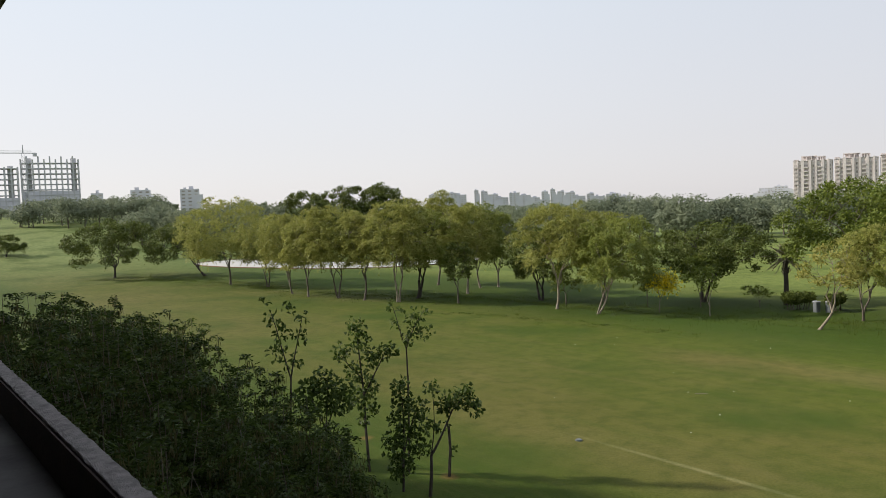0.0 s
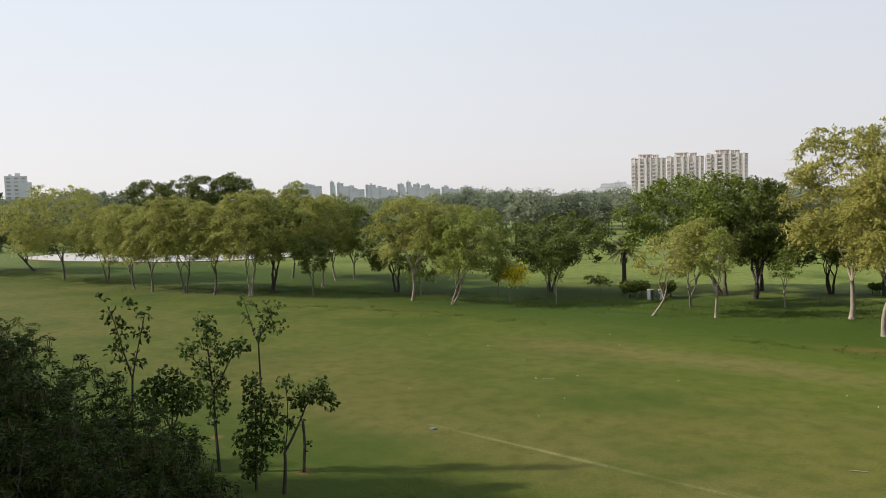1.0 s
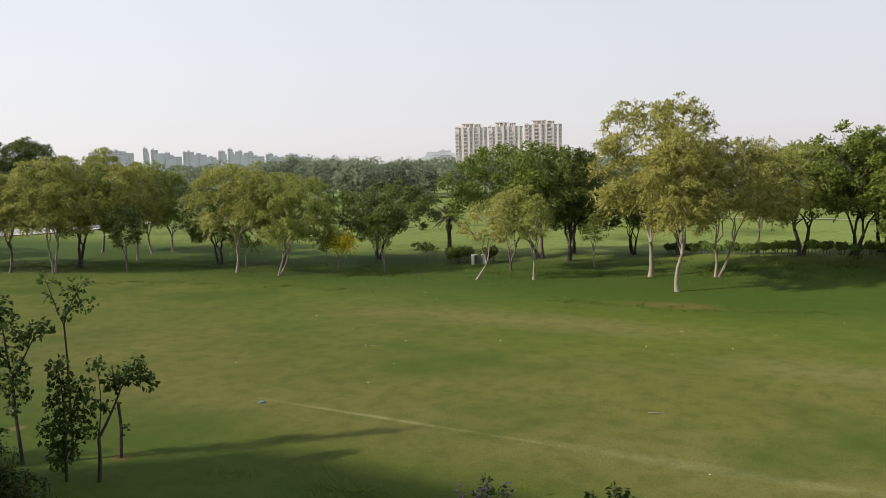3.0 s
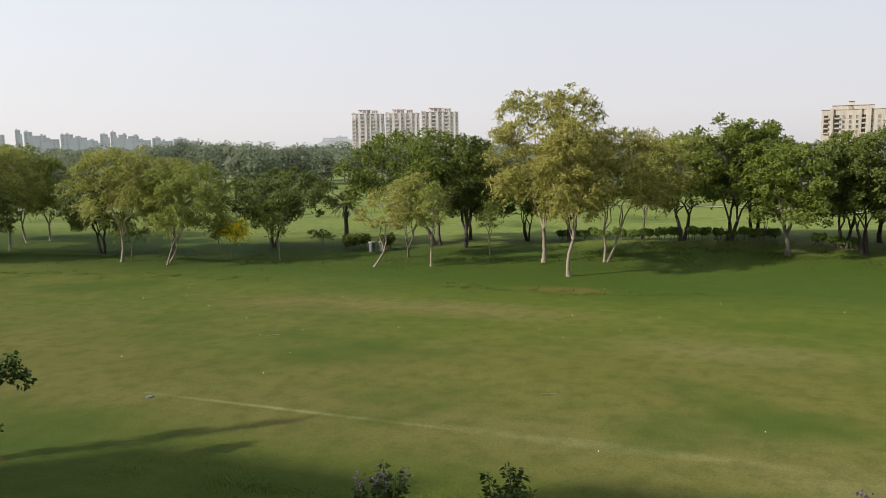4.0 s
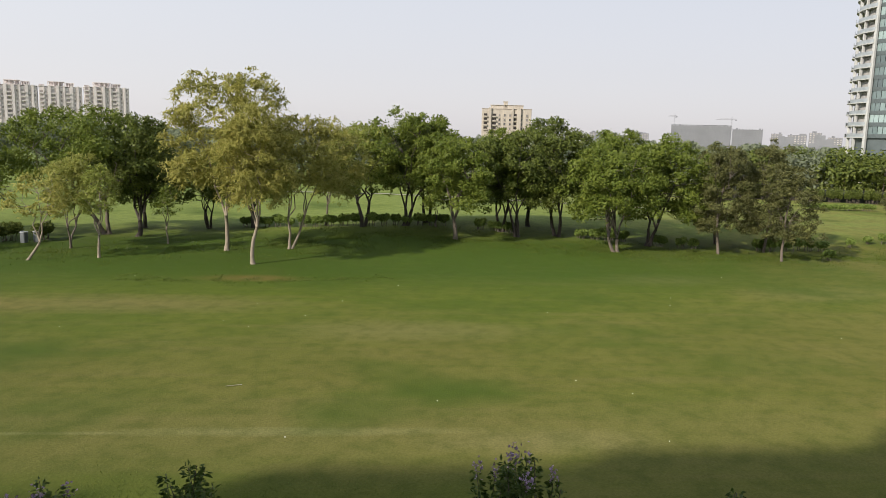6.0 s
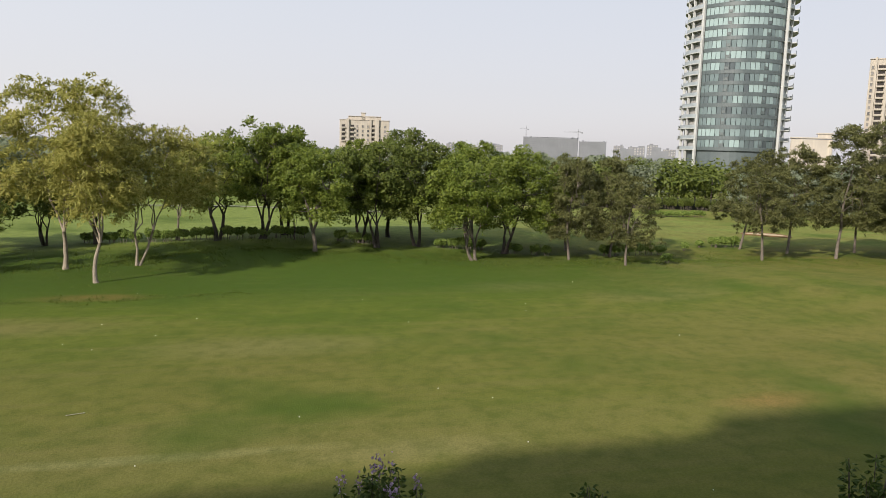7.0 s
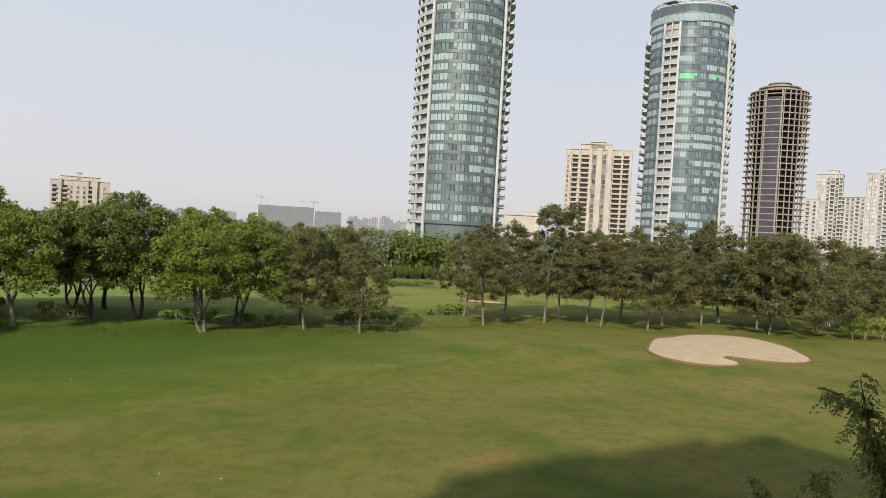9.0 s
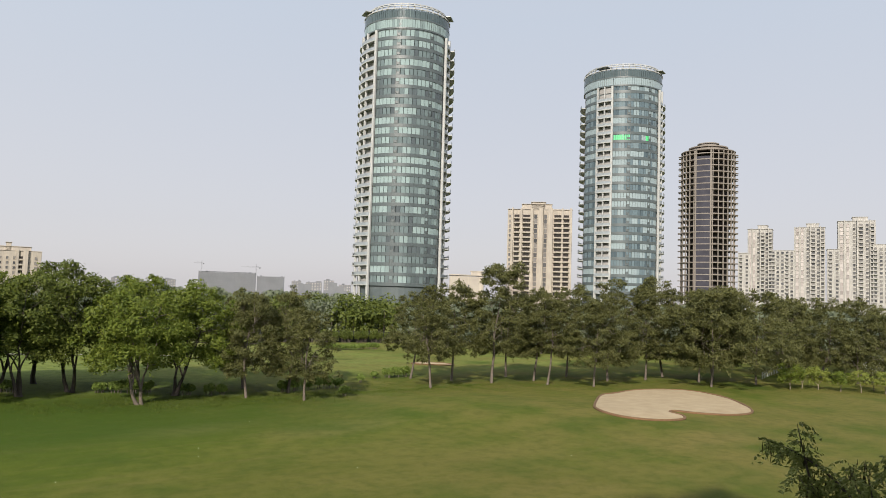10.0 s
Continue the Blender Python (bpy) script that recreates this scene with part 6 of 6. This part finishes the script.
def slab_block(x, y, front, w, d, top, wall, label, bays, storey=3.1, low=9.0, roof=(), group="", name="apartment_block", fins=(), base_z=-0.3):
    """A block of flats. bays: (across the front, kind, width), kind 'w' window, 's' tall glazing, 'b' balcony with a dark opening.
    roof: boxes (across, width, height) on top; fins: upright ribs (across, width, proud)."""
    ob = thing(name, (x, y, base_z), label, "apartment block", group, 180 - front)
    g = Geo()
    g.box(0, -d / 2, top / 2, w, d, top, 0, 0.15)
    g.box(0, -d / 2, top + 0.45, w + 0.5, d + 0.5, 0.35)
    part("wall", g, wall, ob)
    for a, rw, rh in roof:
        g = Geo()
        g.box(-a, -d / 2, top + rh / 2 + 0.5, rw, d * 0.6, rh, 0, 0.1)
        g.box(-a, -d / 2, top + rh + 0.7, rw + 0.8, d * 0.66, 0.3)
        part("roof_room", g, wall, ob)
    for a, fw, proud in fins:
        g = Geo()
        g.box(-a, proud / 2, (top + 1.2) / 2, fw, proud, top + 1.2, 0, 0.05)
        part("rib", g, wall, ob)
    kinds = {}
    for a, kind, bw in bays:
        if (kind, bw) not in kinds:
            # cream balconies get a near-black pane for the shade in their openings
            kinds[kind, bw] = (window_mesh(bw, {"w": 1.7, "b": 2.3, "s": storey - 0.45}[kind], wall, 0.3, SHADE_INSIDE if kind == "b" and wall is CREAM_WALL else WINDOW_PALE if wall is PINK_WALL or kind == "s" and wall is WHITE_WALL else WINDOW), balcony_mesh(bw + 0.5, wall))
        (pane, fr), balc = kinds[kind, bw]
        z = storey * 0.5
        while z < top - 1.2:
            if z > low:
                o = part("window", pane, None, ob)
                o.matrix_basis = Matrix.Translation((-a, 0.06, z))
                if kind != "b":
                    part("window_frame", fr, None, o)
                else:
                    b = part("balcony", balc, None, o)
                    b.matrix_basis = Matrix.Translation((0, 0, -1.3))
            z += storey
    # windows on the flank that is seen
    pane, fr = window_mesh(1.3, 1.5, wall, 0.3, WINDOW_PALE)
    z = storey * 0.5
    while z < top - 1.2:
        if z > low:
            for k in (0.3, 0.7):
                for s in (-1, 1):
                    o = part("window", pane, None, ob)
                    o.matrix_basis = Matrix.Translation((s * (w / 2 + 0.05), -d * k, z)) @ Matrix.Rotation(math.pi / 2, 4, "Z")
        z += storey
    return ob


# pinkish three-part block over the tree tops
for x, y, w, top in ((294.3, 568.5, 27.0, 39.2), (319.6, 554.0, 29.0, 39.4), (346.6, 537.4, 31.5, 40.2)):
    ob = slab_block(x, y, 30.2, w, 16, top, PINK_WALL, "pinkish-white apartment block with stacked balconies over the trees",
                    [(-w * 0.44, "b", 2.4), (-w * 0.33, "w", 1.2), (-w * 0.17, "b", 2.8), (w * 0.015, "w", 1.0), (w * 0.17, "b", 2.4), (w * 0.33, "w", 0.9), (w * 0.45, "w", 0.9)], 3.1, 15,
                    [(-w * 0.44, 2.6, 1.0)], "pinkish apartment blocks", fins=[(-w * 0.385, 0.9, 0.8), (-w * 0.26, 2.0, 1.0), (-w * 0.07, 1.8, 1.2), (w * 0.085, 1.0, 0.9), (w * 0.255, 1.8, 0.8), (w * 0.40, 1.4, 0.6)])
    for a0, rw, rh in ((-w * 0.10, w * 0.40, 3.6), (w * 0.22, w * 0.20, 3.0)):
        g = Geo()
        for sx in (-0.5, -0.16, 0.16, 0.5):
            for sy in (-4, -11):
                g.box(-a0 + sx * (rw - 0.6), sy, top + 0.5 + rh / 2, 0.6, 0.6, rh)
        g.box(-a0, -7.5, top + 0.5 + rh, rw, 8.0, 0.5)
        part("roof_frame", g, PINK_WALL, ob, "open roof pergola")
        part("roof_room", Geo().box(-a0, -8.5, top + 0.5 + rh * 0.45, rw * 0.8, 5.0, rh * 0.9), PINK_WALL, ob)
# beige block with a penthouse
slab_block(492.1, 267.1, 61.5, 36.5, 18, 31.5, CREAM_WALL, "beige apartment block with a stepped roof storey",
           [(-15.5, "b", 2.6), (-9, "b", 2.6), (-5.2, "w", 1.3), (-1.4, "w", 1.3), (2.6, "w", 1.3), (6.4, "b", 2.0), (11.0, "w", 1.3), (15.0, "w", 1.5)], 3.2, 15,
           [(0, 24, 2.6), (-1, 3, 5.2)], fins=[(-12.2, 2.0, 1.5), (4.5, 1.2, 1.2), (9.0, 3.0, 1.6)])
# tall cream block between the glass towers
slab_block(473.9, -75.3, 99.0, 41.0, 20, 67.8, CREAM_WALL, "tall cream apartment block with dark balcony rows",
           [(-19.0, "w", 1.2), (-14.6, "b", 3.2), (-8.4, "b", 4.6), (-2.6, "s", 2.0), (3.6, "s", 1.9), (11.4, "b", 4.4), (16.8, "b", 3.4)], 3.1, 12, [(-2.0, 19, 3.6), (-1, 9, 5.0)],
           fins=[(-17.4, 0.9, 1.6), (-11.8, 1.2, 1.8), (-5.0, 1.8, 2.4), (0.6, 3.0, 3.4), (6.6, 3.2, 3.2), (14.3, 0.9, 1.8), (19.6, 1.4, 1.8)])
slab_block(262.0, -16.2, 93.5, 12.0, 8, 18.2, CREAM_WALL, "low cream building with narrow windows behind the trees", [(-4.4 + i * 1.3, "w", 0.5) for i in range(5)], 3.2, 9, [(3.6, 4, 1.2)], name="low_building")
# white tower blocks beyond the woods
for x, y, w, top in ((586.3, -257.4, 9.0, 52.0), (581.4, -268.0, 18.0, 71.0), (574.4, -282.8, 16.5, 54.0), (565.7, -299.7, 21.5, 72.0), (557.3, -314.0, 9.0, 55.0), (550.1, -327.4, 25.0, 76.5), (539.0, -345.4, 21.0, 58.5), (531, -366, 26, 74)):
    tall = top > 65
    if tall:
        bays = [(-w * 0.40, "s", 1.9), (-w * 0.235, "s", 1.7), (-w * 0.06, "w", 1.6), (w * 0.12, "b", 2.3), (w * 0.28, "w", 1.7), (w * 0.42, "b", 2.0)]
    else:
        bays = [((i + 0.5) * w / int(w / 3.1) - w / 2, "w" if i % 3 else "b", 1.8) for i in range(int(w / 3.1))]
    slab_block(x, y, 118.0, w, 16, top, WHITE_WALL, "white tower block of flats with many small balconies", bays, 3.0, 14,
               [(w * 0.1, w * 0.4, 3.0)] if tall else [], "white tower blocks", fins=[(-w * 0.325, 0.6, 0.9), (w * 0.02, 0.8, 1.5), (w * 0.35, 0.7, 1.4)] if tall else [])


def bare_frame(x, y, front, w, d, top, mat, label, storey=3.5, bays=9, low=6.0, base_z=-0.3, tops=0, infill=None, filled=0.96):
    """An unfinished frame: floor slabs on posts, open all through."""
    ob = thing("unfinished_building", (x, y, base_z), label, "construction site", "", 180 - front)
    slab = Geo().box(0, -d / 2, 0, w, d, 0.55).mesh("floor_slab")
    slab.materials.append(mat)
    z = low
    while z < top:
        o = part("floor_slab", slab, None, ob)
        o.matrix_basis = Matrix.Translation((0, 0, z))
        z += storey
    post = Geo().box(0, 0, top / 2, 0.9, 0.9, top, 0, 0.05).mesh("post")
    post.materials.append(mat)
    for i in range(bays + 1):
        for k in range(3):
            o = part("post", post, None, ob)
            o.matrix_basis = Matrix.Translation((-w / 2 + 0.5 + (w - 1) * i / bays, -0.5 - (d - 1) * k / 2, tops if i % 2 else 0))
    if infill:
        part("inner_wall", Geo().box(0, -d * 0.5, top * filled / 2, w * 0.99, d - 0.8, top * filled), infill, ob)
    for a in (w * 0.36, -w * 0.4):
        g = Geo().box(a, -d * 0.5, top / 2, 3.2, d * 0.5, top + 1.5, 0, 0.05)
        part("stair_core", g, mat, ob)
    return ob


def tower_crane(x, y, front, h, jib, mat):
    ob = thing("tower_crane", (x, y, -0.3), "thin tower crane above the unfinished building", "crane", "tower cranes", 180 - front)
    g = Geo()
    for sx, sy in ((-0.7, -0.7), (0.7, -0.7), (0.7, 0.7), (-0.7, 0.7)):
        g.box(sx, sy, h / 2, 0.25, 0.25, h)
    for k in range(int(h / 2.5)):
        g.tube([(-0.7, 0.7, k * 2.5), (0.7, 0.7, k * 2.5 + 2.5)], [0.1, 0.1], 4)
    part("mast", g, mat, ob)
    g = Geo()
    g.box(jib * 0.28, 0, h, jib, 1.0, 0.5)
    g.box(jib * 0.20, 0, h + 1.4, jib * 0.7, 0.3, 0.3)
    part("jib", g, mat, ob)
    g = Geo().box(-jib * 0.2, 0, h - 1.0, 2.5, 1.4, 2.2)
    part("counterweight", g, mat, ob)
    g = Geo().tube([(0, 0, h), (0, 0, h + 5.5)], [0.5, 0.2], 5)
    part("cat_head", g, mat, ob)


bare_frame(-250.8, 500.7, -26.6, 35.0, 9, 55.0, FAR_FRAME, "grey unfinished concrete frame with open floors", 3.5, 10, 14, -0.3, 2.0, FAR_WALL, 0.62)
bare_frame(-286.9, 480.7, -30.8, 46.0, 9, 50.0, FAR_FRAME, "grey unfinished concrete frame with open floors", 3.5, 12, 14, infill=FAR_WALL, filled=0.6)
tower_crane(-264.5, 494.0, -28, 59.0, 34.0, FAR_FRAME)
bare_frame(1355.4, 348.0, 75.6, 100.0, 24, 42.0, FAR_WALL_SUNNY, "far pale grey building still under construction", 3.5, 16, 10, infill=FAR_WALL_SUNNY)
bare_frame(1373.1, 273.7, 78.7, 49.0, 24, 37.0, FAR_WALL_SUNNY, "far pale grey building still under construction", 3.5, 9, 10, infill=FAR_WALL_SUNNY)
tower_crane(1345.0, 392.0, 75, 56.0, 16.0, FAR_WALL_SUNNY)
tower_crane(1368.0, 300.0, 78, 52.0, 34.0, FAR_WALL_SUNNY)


def far_block(x, y, front, w, top, seed, wall=FAR_WALL):
    """A far building of two or three uneven masses with roof rooms."""
    rs3 = random.Random(seed)
    ob = thing("far_building", (x, y, -0.3), "pale distant building on the hazy horizon", "building", "far skyline", 180 - front)
    g = Geo()
    g.box(0, -8, top / 2, w, 16, top)
    side = rs3.choice((-1, 1))
    g.box(side * w * 0.42, -7, top * 0.43, w * rs3.uniform(0.5, 0.8), 15, top * 0.86)
    g.box(w * rs3.uniform(-0.3, 0.3), -8, top + 1.6, w * rs3.uniform(0.2, 0.4), 8, 3.2)
    g.box(w * rs3.uniform(-0.4, 0.4), -6, top + 1.0, w * rs3.uniform(0.08, 0.16), 4, 2.0)
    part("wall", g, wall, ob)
    n = max(2, int(w / 6))
    pane = Geo().box(0, 0, 0, w / n * 0.5, 0.2, 1.6).mesh("window")
    pane.materials.append(WINDOW_PALE)
    z = top - 2.5
    while z > max(14, top - 24):
        for i in range(n):
            o = part("window", pane, None, ob)
            o.matrix_basis = Matrix.Translation((-w / 2 + w * (i + 0.5) / n, 0.08, z))
        z -= 4.0


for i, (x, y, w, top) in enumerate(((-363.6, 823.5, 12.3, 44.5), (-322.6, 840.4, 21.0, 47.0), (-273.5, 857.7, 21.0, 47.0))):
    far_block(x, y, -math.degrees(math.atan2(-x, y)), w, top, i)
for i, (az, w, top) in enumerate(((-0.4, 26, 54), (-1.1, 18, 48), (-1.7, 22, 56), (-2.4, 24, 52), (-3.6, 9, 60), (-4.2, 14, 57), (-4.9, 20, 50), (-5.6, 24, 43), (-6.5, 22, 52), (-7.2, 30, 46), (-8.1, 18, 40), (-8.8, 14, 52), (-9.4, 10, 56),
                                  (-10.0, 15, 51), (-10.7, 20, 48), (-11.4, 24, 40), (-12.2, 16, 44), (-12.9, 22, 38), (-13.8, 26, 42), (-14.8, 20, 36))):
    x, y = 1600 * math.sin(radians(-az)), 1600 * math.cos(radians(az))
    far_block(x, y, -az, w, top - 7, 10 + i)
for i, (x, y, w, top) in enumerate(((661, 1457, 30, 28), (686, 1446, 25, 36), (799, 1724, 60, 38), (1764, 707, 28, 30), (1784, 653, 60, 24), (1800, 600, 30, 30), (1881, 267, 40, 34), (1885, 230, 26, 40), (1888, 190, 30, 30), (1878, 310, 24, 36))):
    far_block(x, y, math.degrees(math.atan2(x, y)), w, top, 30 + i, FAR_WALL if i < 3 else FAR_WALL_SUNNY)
